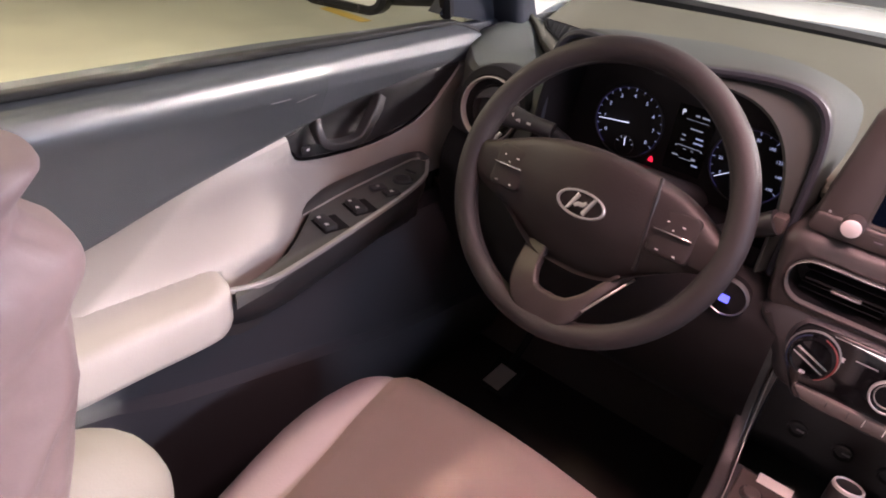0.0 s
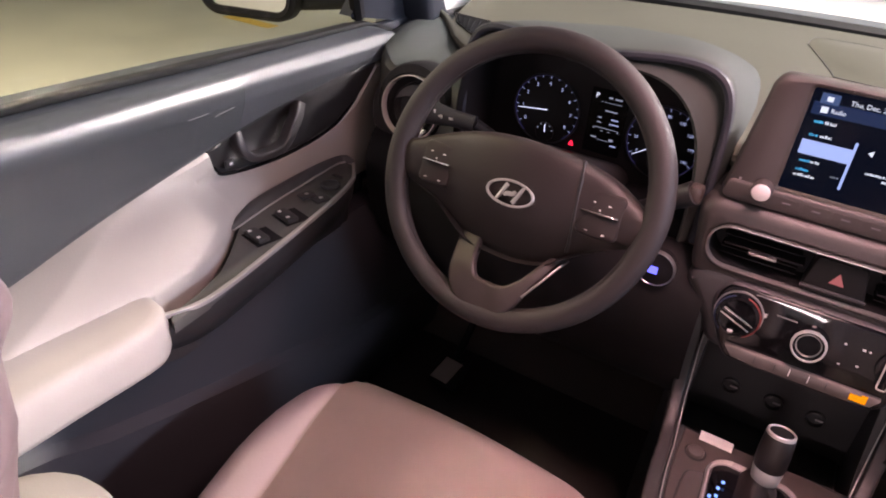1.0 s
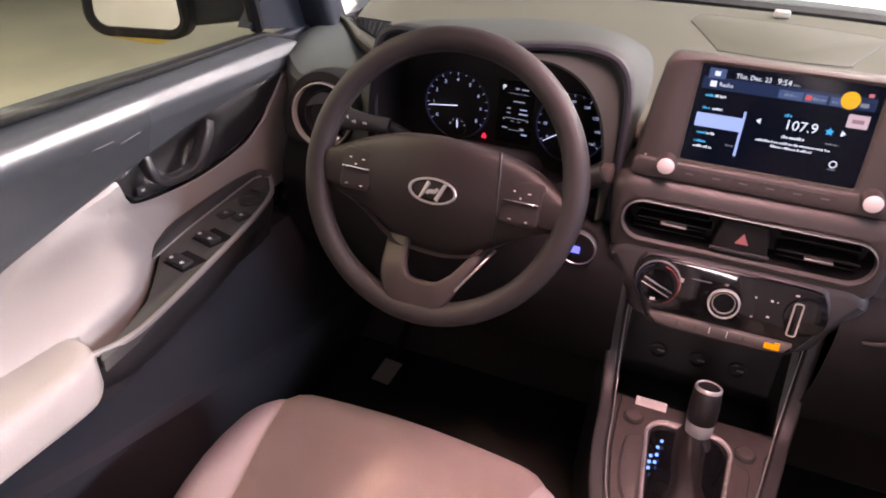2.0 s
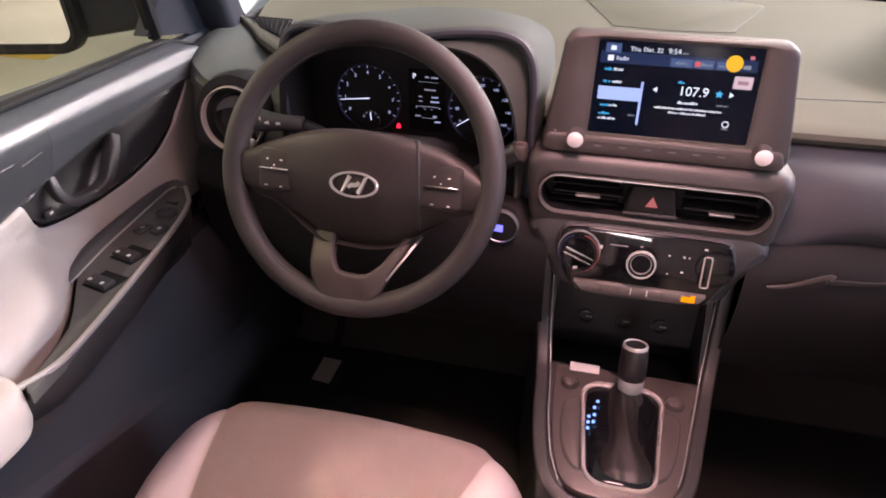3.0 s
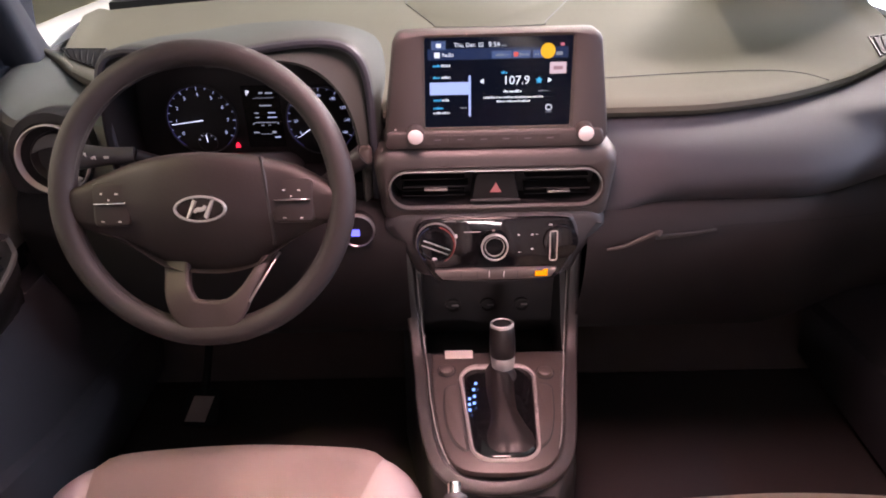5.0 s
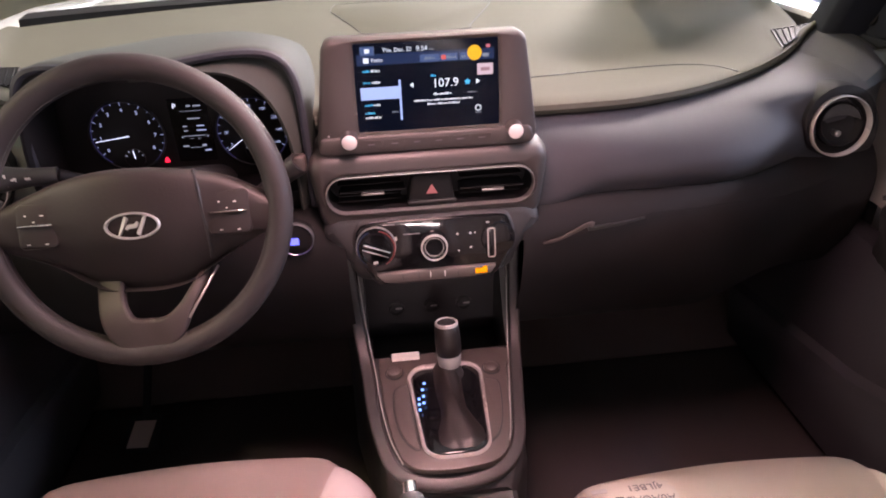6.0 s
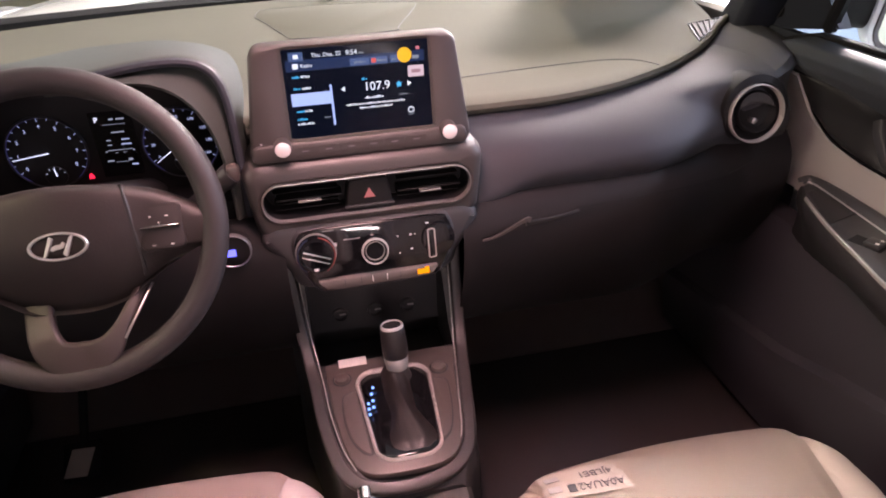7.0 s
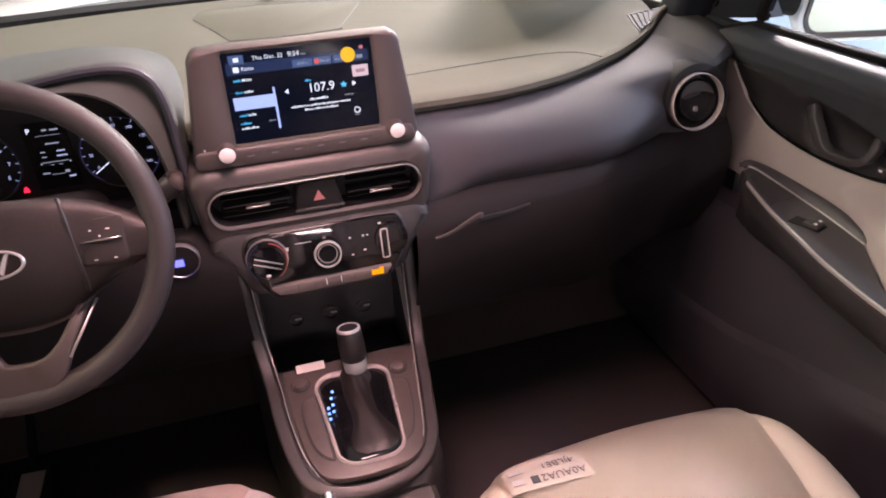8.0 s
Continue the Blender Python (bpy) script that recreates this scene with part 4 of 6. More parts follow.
gauge(-0.4055, 0.690, 0.0475, [str(i) for i in range(9)], 213, 30.7, 187, 0.043, 0.0072)
gauge(-0.2385, 0.685, 0.0475, [str(i) for i in range(0, 161, 20)], 210, 30, 214, 0.043, 0.0058)
for cx, cz, a in ((-0.4035, 0.657, 95), (-0.239, 0.657, -45)):
    sub = part("small_gauge", loft([xz(circle(cx, cz, q, 20), CY + 0.0012 - h) for q, h in ((0.014, 0.0), (0.014, 0.0012), (0.0132, 0.0012))]), M_BLACK, cluster)
    for b in np.linspace(20, 160, 5):
        face_bar("tick", cx + 0.012 * math.cos(radians(b)), cz + 0.012 * math.sin(radians(b)), 0.003, 0.001, G_DIM, sub, b)
    face_bar("needle", cx + 0.005 * math.cos(radians(a)), cz + 0.005 * math.sin(radians(a)), 0.011, 0.0012, G_NEEDLE, sub, a, 0.0006)
trip = part("trip_screen", box(-0.319, CY + 0.0022, 0.692, 0.052, 0.0008, 0.090, 0.0003, 1), M_GLOSS, cluster, "lit trip computer screen")
words("gear_letter", "P", 0.0098, G_WHITE, trip, at_face(-0.3365, 0.7265))
for x, z, w, h, mm in ((-0.318, 0.7265, 0.006, 0.004, G_DIM), (-0.307, 0.7262, 0.011, 0.0036, G_DIM), (-0.316, 0.7195, 0.032, 0.0006, G_DIM), (-0.314, 0.7085, 0.018, 0.003, G_DIM),
                       (-0.328, 0.698, 0.006, 0.0028, G_DIM), (-0.307, 0.698, 0.011, 0.0032, G_WHITE), (-0.328, 0.6915, 0.006, 0.0024, G_DIM), (-0.307, 0.6915, 0.014, 0.0032, G_WHITE), (-0.317, 0.684, 0.034, 0.0014, G_DIM),
                       (-0.334, 0.6825, 0.002, 0.004, G_DIM), (-0.300, 0.6825, 0.002, 0.004, G_DIM), (-0.322, 0.680, 0.004, 0.0014, G_DIM), (-0.312, 0.680, 0.004, 0.0014, G_DIM), (-0.332, 0.6695, 0.009, 0.0034, G_DIM), (-0.318, 0.667, 0.018, 0.0008, G_DIM), (-0.307, 0.6695, 0.006, 0.006, G_DIM), (-0.303, 0.662, 0.009, 0.004, G_WHITE)):
    face_bar("readout", x, z, w * 0.9, h * 0.5, G_DIAL if mm is G_WHITE else mm, trip)
part("warning_lamp", slab([(-0.3650, 0.6480), (-0.3580, 0.6480), (-0.3588, 0.6520), (-0.3602, 0.6550), (-0.3628, 0.6550), (-0.3642, 0.6520)], lambda p, h: xz(p, h), CY + 0.001, CY, 0.0002), G_RED, cluster, "glowing red warning lamp")

# ---- steering wheel ----
WT = 24.0
WMX = pose(-0.3430, -0.110, 0.6760) @ Matrix(((1, 0, 0, 0), (0, math.sin(radians(WT)), -math.cos(radians(WT)), 0), (0, math.cos(radians(WT)), math.sin(radians(WT)), 0), (0, 0, 0, 1)))
wheel = thing("steering_wheel", "dark brown-grey leather steering wheel with satin lower spokes", "steering wheel", WMX)
RR = 0.1590


def rim():
    loops = []
    for i in range(96):
        a = 2 * math.pi * i / 96
        thick = 0.0142 + 0.0010 * math.cos(2 * a) ** 2
        loops.append([((RR + thick * math.cos(b) * 0.98) * math.cos(a), (RR + thick * math.cos(b) * 0.98) * math.sin(a), thick * 1.08 * math.sin(b)) for b in np.linspace(0, 2 * math.pi, 18, endpoint=False)])
    return loft(loops + [loops[0]])


rim_ob = part("rim", rim(), M_LEATHER, wheel, "grained leather rim", local=True)
part("rim_stitching", tube([((RR - 0.0137) * math.cos(a), (RR - 0.0137) * math.sin(a), 0.0045) for a in np.linspace(0, 2 * math.pi, 120, endpoint=False)], 0.0006, 5, True, up=(0, 0, 1)), M_BLACK, rim_ob, local=True)

bridge = [(-0.158, 0.006), (-0.138, 0.0165), (-0.110, 0.0285), (-0.080, 0.0392), (-0.050, 0.0460), (-0.014, 0.0492), (0.020, 0.0482), (0.048, 0.0452), (0.067, 0.0425), (0.095, 0.0350), (0.1155, 0.0255), (0.1476, 0.0065), (0.158, -0.002), (0.158, -0.028), (0.145, -0.032), (0.130, -0.0355), (0.110, -0.045), (0.088, -0.057),
          (0.0714, -0.0680), (0.048, -0.0830), (0.022, -0.0890), (0.0, -0.0900), (-0.030, -0.0880), (-0.0525, -0.0825), (-0.070, -0.0720), (-0.088, -0.0590), (-0.110, -0.0470), (-0.137, -0.0370), (-0.158, -0.028)][::-1]
bridge = [(p.x + 0.004, p.y) for p in smooth_line([(x, y, 0) for x, y in bridge + bridge[:1]], 5)[:-1]]
HUB_C = (0.0045, -0.018)


def hub_height(x, y):
    return 0.0115 * math.exp(-((x - HUB_C[0]) / 0.072) ** 4 - ((y - HUB_C[1]) / 0.075) ** 4) + 0.0025 * math.exp(-((x - HUB_C[0]) / 0.04) ** 2) - 0.044 * ease(0.005, -0.105, y) ** 1.3


def hub_cover():
    loops = []
    for s, lift in ((0.97, -0.030), (1.0, -0.020), (1.0, 0.000), (0.99, 0.0045), (0.965, 0.0085), (0.92, 0.0115), (0.85, 0.0130), (0.75, 0.0137), (0.62, 0.0140), (0.48, 0.0140), (0.34, 0.0140), (0.2, 0.0140), (0.06, 0.0140)):
        row = []
        for x, y in bridge:
            px, py = HUB_C[0] + (x - HUB_C[0]) * s, HUB_C[1] + (y - HUB_C[1]) * s
            row.append((px, py, lift + (hub_height(px, py) * ease(-0.004, 0.012, lift) if lift > -0.01 else 0)))
        loops.append(row)
    return loft(loops, True, True, True)


part("hub_cover", hub_cover(), M_HUB, wheel, "smooth padded airbag cover running into the side spokes", local=True, angle=65)
gp = [(0.0705, 0.0425), (0.0742, 0.025), (0.0765, 0.005), (0.0785, -0.020), (0.0785, -0.045), (0.077, -0.058)]
part("cover_gap", tube(smooth_line([(x, y, 0.0140 + hub_height(x, y) - 0.0012 - (0.005 if abs(y) > 0.04 and y > 0 else 0)) for x, y in gp], 6), 0.0024, 6), M_BLACK, wheel, local=True)

# lower fork of the wheel: one satin band from the hub down to the rim and up again
fork = smooth_line([(-0.046, -0.060, -0.034), (-0.041, -0.085, -0.017), (-0.034, -0.112, 0.002), (-0.021, -0.133, 0.007), (0.006, -0.1395, 0.006), (0.031, -0.129, 0.007), (0.050, -0.101, -0.002), (0.064, -0.076, -0.018), (0.074, -0.058, -0.034)], 7)
FW = [(0.0, 0.0150), (0.2, 0.0150), (0.36, 0.0185), (0.5, 0.0205), (0.60, 0.0165), (0.72, 0.0075), (1.0, 0.0055)]
part("lower_spoke", sweep(fork, lambda i, n: rrect(0, 0, lerp(FW, i / (n - 1)), 0.0065, 0.0045, 5), up=(0, 0, 1)), M_SPOKE, wheel, "satin bronze-grey lower spokes", local=True)
edge = [p + Vector((0.0085, -0.004, 0.0050)) for p in fork[38:54]]
part("spoke_edge", tube(edge, 0.0016, 6), M_SATIN, wheel, "bright edge of the lower spoke", local=True)

# key pods on the side spokes
for s, cx, cy, w in ((-1, -0.0990, -0.007, 0.021), (1, 0.1045, -0.007, 0.0235)):
    pod_out = rrect(cx, cy, w, 0.025, 0.007, 6)
    pod = part("switch_pod", slab(pod_out, lambda p, h: [(x, y, h) for x, y in p], 0.006, 0.0150, 0.0040), M_HUB, wheel, "dark key pod with a bright bar", local=True)
    part("bright_bar", box(cx, cy + 0.0010, 0.0172, w * 1.75, 0.0022, 0.003, 0.0008, 1), M_CHROME, pod, "thin bright bar", local=True)
    for dx, dy, ww in ((-0.009, 0.012, 0.003), (0.008, 0.0115, 0.0045), (-0.001, 0.005, 0.0025), (-0.009, -0.019, 0.005), (0.010, -0.0195, 0.0042)):
        part("key_mark", box(cx + dx, cy + dy, 0.0165, ww * 0.75, 0.0014, 0.0008), M_WHITE_INK if ww < 0.0046 else M_GREY_INK, pod, local=True, smooth=False)

# oval emblem: a ring and a slanted mark
ec = (0.0055, -0.0135)
em = part("emblem", loft([[(x, y, z) for x, y in circle(ec[0], ec[1], a, 40, b)] for a, b, z in ((0.0292, 0.0150, 0.0262), (0.0292, 0.0150, 0.0292), (0.0283, 0.0143, 0.0302), (0.0265, 0.0127, 0.0302), (0.0258, 0.0121, 0.0275))]), M_BRIGHT, wheel, "oval chrome emblem ring", local=True)
for dx, k in ((-0.0098, 1), (0.0098, -1)):
    m = [(ec[0] + dx + a, ec[1] + b) for a, b in ((-0.0060, -0.0094 - 0.0012 * k), (-0.0022, -0.0100 + 0.0012 * k), (0.0066, 0.0094 - 0.0010 * k), (0.0024, 0.0102 + 0.0008 * k))]
    part("emblem_mark", slab(m, lambda p, h: [(x, y, h) for x, y in p], 0.0262, 0.0300, 0.0008), M_BRIGHT, em, local=True)
wave = smooth_line([(ec[0] - 0.0064, ec[1] - 0.0036, 0.0285), (ec[0] - 0.003, ec[1] - 0.0008, 0.0285), (ec[0] + 0.003, ec[1] - 0.0002, 0.0285), (ec[0] + 0.0062, ec[1] + 0.0034, 0.0285)], 5)
part("emblem_wave", sweep(wave, lambda i, n: rrect(0, 0, 0.0017 + 0.0008 * math.sin(math.pi * i / (n - 1)), 0.0013, 0.0006, 3)), M_BRIGHT, em, local=True)
# column and stalks
col = thing("steering_column", "black steering column shroud", "steering column", pose(-0.343, 0.03, 0.62))
ax = Vector((0, math.cos(radians(WT)), -math.sin(radians(WT))))
c0 = Vector((-0.343, -0.110, 0.6775))
part("shroud", sweep([c0 + ax * 0.035, c0 + ax * 0.06, c0 + ax * 0.16, c0 + ax * 0.26], lambda i, n: rrect(0, -0.012, 0.058 + 0.006 * i, 0.050 + 0.006 * i, 0.025, 6)), M_BLACK, col)
for nm, tip, root, lab in (("light_stalk", (-0.538, -0.010, 0.686), (-0.464, 0.005, 0.680), "black light stalk with printed marks"), ("wiper_stalk", (-0.170, 0.012, 0.671), (-0.250, 0.030, 0.610), "black wiper stalk")):
    sk = part(nm, tube(smooth_line([root, tuple((Vector(root) + Vector(tip)) / 2), tip], 6), 0.0150 if tip[0] < -0.4 else 0.0130, 14, taper=lambda t: 0.75 + 0.4 * ease(0.3, 1, t)), M_DARK if tip[0] < -0.4 else M_BLACK, col, lab)
    if tip[0] < -0.4:
        part("stalk_neck", tube([root, (-0.445, 0.014, 0.668), (-0.42, 0.035, 0.640)], 0.0085, 10), M_VOID, sk)
        for u, w, h in ((0.03, 0.005, 0.008), (0.15, 0.008, 0.003), (0.20, 0.004, 0.006), (0.32, 0.0025, 0.015), (0.38, 0.008, 0.0025), (0.44, 0.004, 0.005), (0.62, 0.006, 0.003)):
            q = Vector(tip).lerp(Vector(root), u)
            part("stalk_mark", box(q.x, q.y - 0.0150 + 0.005 * u, q.z + 0.003, w, 0.001, h), M_WHITE_INK, sk, smooth=False)
    else:
        part("stalk_end", box(tip[0] + 0.001, tip[1], tip[2], 0.016, 0.020, 0.022, 0.005), M_PLATE, sk)
part("mode_tab", tube([(-0.543, -0.02, 0.643), (-0.531, -0.014, 0.659)], 0.0028, 8), M_SATIN, col)

# ---- floor console and gear lever ----
con = thing("center_console", "dark centre console with a brown-grey gear plate", "center console", pose(0, -0.15, 0.0))
ZC = 0.356
EDGE = [(-0.90, 0.070), (-0.30, 0.072), (-0.235, 0.084), (-0.16, 0.093), (-0.04, 0.1055), (0.04, 0.117), (0.16, 0.140)]


def ew(y):
    return lerp(EDGE, y)


def console_body():
    loops = []
    for y in np.linspace(0.16, -0.255, 26):
        w, top = ew(y), ZC - 0.004 if y < 0.0 else ZC - 0.004 - 0.05 * ease(0.0, 0.02, y)
        w2 = w * (1 - 0.22 * ease(-0.21, -0.255, y))
        tz = top - 0.02 * ease(-0.225, -0.255, y)
        loops.append([(-w2 - 0.012, y, 0.01), (-w2 - 0.006, y, tz - 0.03), (-w2, y, tz - 0.006), (-w2 + 0.006, y, tz), (0, y, tz), (w2 - 0.006, y, tz), (w2, y, tz - 0.006), (w2 + 0.006, y, tz - 0.03), (w2 + 0.012, y, 0.01)])
    return loft(loops, True, True, True)


part("body", console_body(), M_DARK, con)
part("rear_body", loft([[(s * w, y, z) for s, w, z in ((-1, 0.078, 0.01), (-1, 0.070, 0.315), (-1, 0.062, 0.325), (1, 0.062, 0.325), (1, 0.070, 0.315), (1, 0.078, 0.01))] for y in (-0.245, -0.5, -1.0)], True, True, True), M_SWITCH, con, "grey rear part of the console")
part("armrest_bin", box(0, -0.80, 0.40, 0.14, 0.36, 0.17, 0.03, 4), M_DARK, con)

pl0 = [(-0.092, -0.015), (0.098, -0.015), (0.094, -0.06), (0.086, -0.12), (0.076, -0.18), (0.066, -0.215), (0.046, -0.234), (0.012, -0.240), (-0.020, -0.240), (-0.052, -0.234), (-0.070, -0.215), (-0.080, -0.18), (-0.088, -0.12), (-0.092, -0.06)][::-1]
pl = [(p.x, p.y) for p in smooth_line([(x, y, 0) for x, y in pl0], 4)]
part("gear_plate", slab(pl, xy, ZC - 0.006, ZC + 0.002, 0.003), M_PLATE, con, "brown-grey gear plate")
# one trim band runs from the stack down one side of the plate, round its rear end and up the other
band = [(-0.129, 0.085, ZC + 0.165), (-0.124, 0.062, ZC + 0.105), (-0.118, 0.020, ZC + 0.040), (-0.112, -0.018, ZC + 0.008), (-0.1075, -0.060, ZC + 0.001), (-0.1035, -0.116, ZC - 0.001), (-0.094, -0.180, ZC - 0.003), (-0.080, -0.222, ZC - 0.006), (-0.054, -0.244, ZC - 0.009), (-0.008, -0.252, ZC - 0.010),
        (0.040, -0.244, ZC - 0.009), (0.068, -0.224, ZC - 0.006), (0.084, -0.190, ZC - 0.003), (0.098, -0.116, ZC - 0.001), (0.108, -0.060, ZC + 0.001), (0.115, -0.018, ZC + 0.008), (0.121, 0.020, ZC + 0.040), (0.127, 0.062, ZC + 0.105), (0.132, 0.085, ZC + 0.165)]
part("plate_surround", sweep(smooth_line(band, 7), lambda i, n: rrect(0.001, -0.003, 0.0088, 0.0062, 0.004, 5), up=(0, -0.5, 1)), M_RAIL, con, "satin dark band round the gear plate", angle=60)
for s in (-1, 1):
    hair = [(p[0] - s * 0.0105, p[1], p[2] + 0.0045) for p in (band[1:8] if s < 0 else band[11:18])]
    part("bright_line", tube(smooth_line(hair, 5), 0.0008, 6), M_TRIM, con, "thin bright line beside the plate")
ro = rrect(0.0020, -0.1335, 0.0450, 0.0900, 0.029, 9, top=0.0545)
ri = shrink(ro, 0.0045)
part("gear_ring", loft([xy(shrink(ro, -0.001), ZC), xy(ro, ZC + 0.0045), xy(shrink(ro, 0.0015), ZC + 0.006), xy(shrink(ro, 0.0026), ZC + 0.006), xy(shrink(ro, 0.0040), ZC + 0.003), xy(ri, ZC - 0.002)]), M_RING, con, "chrome ring round the gear gate")
part("gate_cover", slab(shrink(ro, 0.004), lambda p, h: [(x, y, h + 0.006 * (1 - ((x - 0.0025) / 0.05) ** 2)) for x, y in p], ZC - 0.004, ZC + 0.0015, 0.002), M_GLOSS, con, "glossy black gate cover")
for k, (lo, hi), x_end in ((-1, (9, 18), -0.009), (1, (0, 9), 0.015)):
    # the ring widens into a bright crescent at each front corner
    wide, slim = shrink(ro, 0.0105)[lo:hi], shrink(ro, 0.0035)[lo:hi]
    rim_o = shrink(ro, 0.0008)[lo:hi]
    rim_i = [tuple(Vector(a).lerp(Vector(b), i / 8 if k < 0 else 1 - i / 8)) for i, (a, b) in enumerate(zip(wide, slim))]
    if k < 0:
        sh = [(x_end, rim_o[0][1])] + rim_o + rim_i[::-1] + [(x_end, rim_i[0][1])]
    else:
        sh = rim_o + [(x_end, rim_o[-1][1]), (x_end, rim_i[-1][1])] + rim_i[::-1]
    part("gate_shoulder", slab(sh, xy, ZC, ZC + 0.0068, 0.0008), M_RING, con, "bright shoulder at the front of the gate")
PADS = {-1: [(-0.054, -0.083), (-0.066, -0.0865), (-0.0725, -0.094), (-0.0745, -0.118), (-0.0730, -0.150), (-0.0675, -0.177), (-0.058, -0.196), (-0.047, -0.2035), (-0.0475, -0.186), (-0.0505, -0.140), (-0.0525, -0.100)],
        1: [(0.055, -0.083), (0.069, -0.0865), (0.0755, -0.095), (0.0735, -0.125), (0.0680, -0.160), (0.0600, -0.186), (0.051, -0.198), (0.0395, -0.204), (0.0425, -0.186), (0.0500, -0.140), (0.0545, -0.100)]}
for s, cx, cy in ((-1, -0.0705, -0.0530), (1, 0.0710, -0.0620)):
    b1 = part("round_key", loft([xy(circle(cx, cy, r, 24), ZC + h) for r, h in ((0.0112, 0.001), (0.0110, 0.0050), (0.0098, 0.0072), (0.0070, 0.0084), (0.0025, 0.0088))], True, False, True), M_PLATE, con, "domed round key with a dark rim")
    part("key_rim", loft([xy(circle(cx, cy, r, 24), ZC + h) for r, h in ((0.0140, 0.001), (0.0138, 0.0030), (0.0118, 0.0030), (0.0114, 0.001))]), M_BLACK, b1)
    sp = [(p.x, p.y) for p in smooth_line([(x, y, 0) for x, y in PADS[s] + PADS[s][:1]], 4)[:-1]]
    sp = sp if s < 0 else sp[::-1]
    part("key_pad_gap", slab(shrink(sp, -0.0020), xy, ZC, ZC + 0.0030, 0.0004), M_BLACK, con)
    part("key_pad", slab(sp, xy, ZC, ZC + 0.0044, 0.0018), M_PLATE, con, "blank key pad beside the gate")
for x, y in ((-0.0300, -0.088), (-0.0335, -0.1005), (-0.0332, -0.114), (-0.0340, -0.127), (-0.0400, -0.1185), (-0.0405, -0.1290), (-0.0405, -0.1395)):
    part("gear_marks", box(x, y, ZC + 0.0085, 0.0038, 0.0050, 0.0008, 0.0003, 1), G_ICE, con, "lit gear position marks", smooth=False)

def boot():
    """Leather boot: a broad ridge that runs from the lever to the rear of the gate and spreads there."""
    loops = []
    for y in np.linspace(-0.054, -0.2125, 34):
        k = ease(-0.130, -0.205, y)
        # the narrow waist bares the black cover, which stands for the shaded hollows
        wl = lerp([(-0.2125, 0.020), (-0.206, 0.029), (-0.195, 0.0325), (-0.180, 0.031), (-0.160, 0.0235), (-0.140, 0.0205), (-0.100, 0.0215), (-0.054, 0.020)], y)
        wr = lerp([(-0.2125, 0.022), (-0.206, 0.031), (-0.195, 0.0345), (-0.180, 0.033), (-0.160, 0.024), (-0.140, 0.0170), (-0.100, 0.0185), (-0.054, 0.020)], y)
        h = 0.0185 - 0.0075 * ease(-0.06, -0.12, y) - 0.0045 * k - 0.004 * ease(-0.200, -0.2125, y)
        cx = 0.0055 + 0.002 * ease(-0.10, -0.16, y)
        row = []
        for u in np.linspace(-1, 1, 23):
            w = wl if u < 0 else wr
            z = 0.0035 + h * (1 - abs(u) ** 2.6) + 0.0012 * math.sin(7 * u + 40 * y) * (1 - abs(u))
            row.append((cx + u * w, y, ZC + z))
        loops.append(row)
    return loft(loops, False)


part("lever_boot", boot(), M_BOOT, con, "dark leather boot with soft folds", angle=80)
lev = thing("gear_lever", "black gear lever with a silver collar and cap ring", "gear lever", pose(0.006, -0.055, ZC))
lp = [Vector((0.0105, -0.066, ZC + 0.004)), Vector((0.0083, -0.0465, ZC + 0.088))]
ld = (lp[1] - lp[0]).normalized()


def lev_loops(spec):
    q = ld.to_track_quat("Z", "Y").to_matrix()
    return [[lp[0] + ld * h + q @ Vector((x, y, 0)) for x, y in circle(0, 0, r, 24, r * 1.06)] for r, h in spec]


part("boot", loft(lev_loops(((0.021, -0.004), (0.0165, 0.006), (0.0140, 0.012), (0.0145, 0.016))), True, True, True), M_BLACK, lev)
part("collar", loft(lev_loops(((0.0148, 0.013), (0.0160, 0.015), (0.0176, 0.030), (0.0166, 0.033))), True, True, True), M_TRIM, lev, "silver collar")
part("grip", loft(lev_loops(((0.0168, 0.031), (0.0182, 0.034), (0.0186, 0.052), (0.0178, 0.068), (0.0168, 0.077), (0.0150, 0.080))), True, True, True), M_BOOT, lev, "black leather grip")
part("cap_ring", loft(lev_loops(((0.0168, 0.0765), (0.0164, 0.0805), (0.0148, 0.0818), (0.0136, 0.0800)))), M_TRIM, lev, "bright cap ring")
part("cap", loft(lev_loops(((0.0140, 0.078), (0.0136, 0.0800), (0.0060, 0.0808))), True, False, True), M_RUBBER, lev)

lab = thing("paper_label", "small blank paper label on the gear plate", "label", pose(-0.052, -0.018, ZC))
part("sheet", box(-0.0516, -0.0185, ZC + 0.0035, 0.0415, 0.0185, 0.0008, 0.0002, 1), M_PAPER, lab, smooth=False)

# tray ahead of the lever
tray = thing("storage_tray", "black storage tray with power sockets", "storage tray", pose(0, 0.06, 0.30))
part("tray_floor", box(0.0, 0.055, 0.300, 0.205, 0.12, 0.012, 0.004), M_BLACK, tray)
part("tray_back", box(0.0, 0.112, 0.40, 0.215, 0.012, 0.20, 0.003), M_DARK, tray)
for s in (-1, 1):
    cheek = [(0.112, 0.300), (-0.002, 0.300), (-0.002, 0.352), (0.024, 0.380), (0.062, 0.445), (0.082, 0.500), (0.112, 0.510)]
    part("tray_side", loft([[(s * x, y, z) for y, z in cheek] for x in (0.106, 0.1145)], True, True, True), M_BLACK, tray, smooth=False)
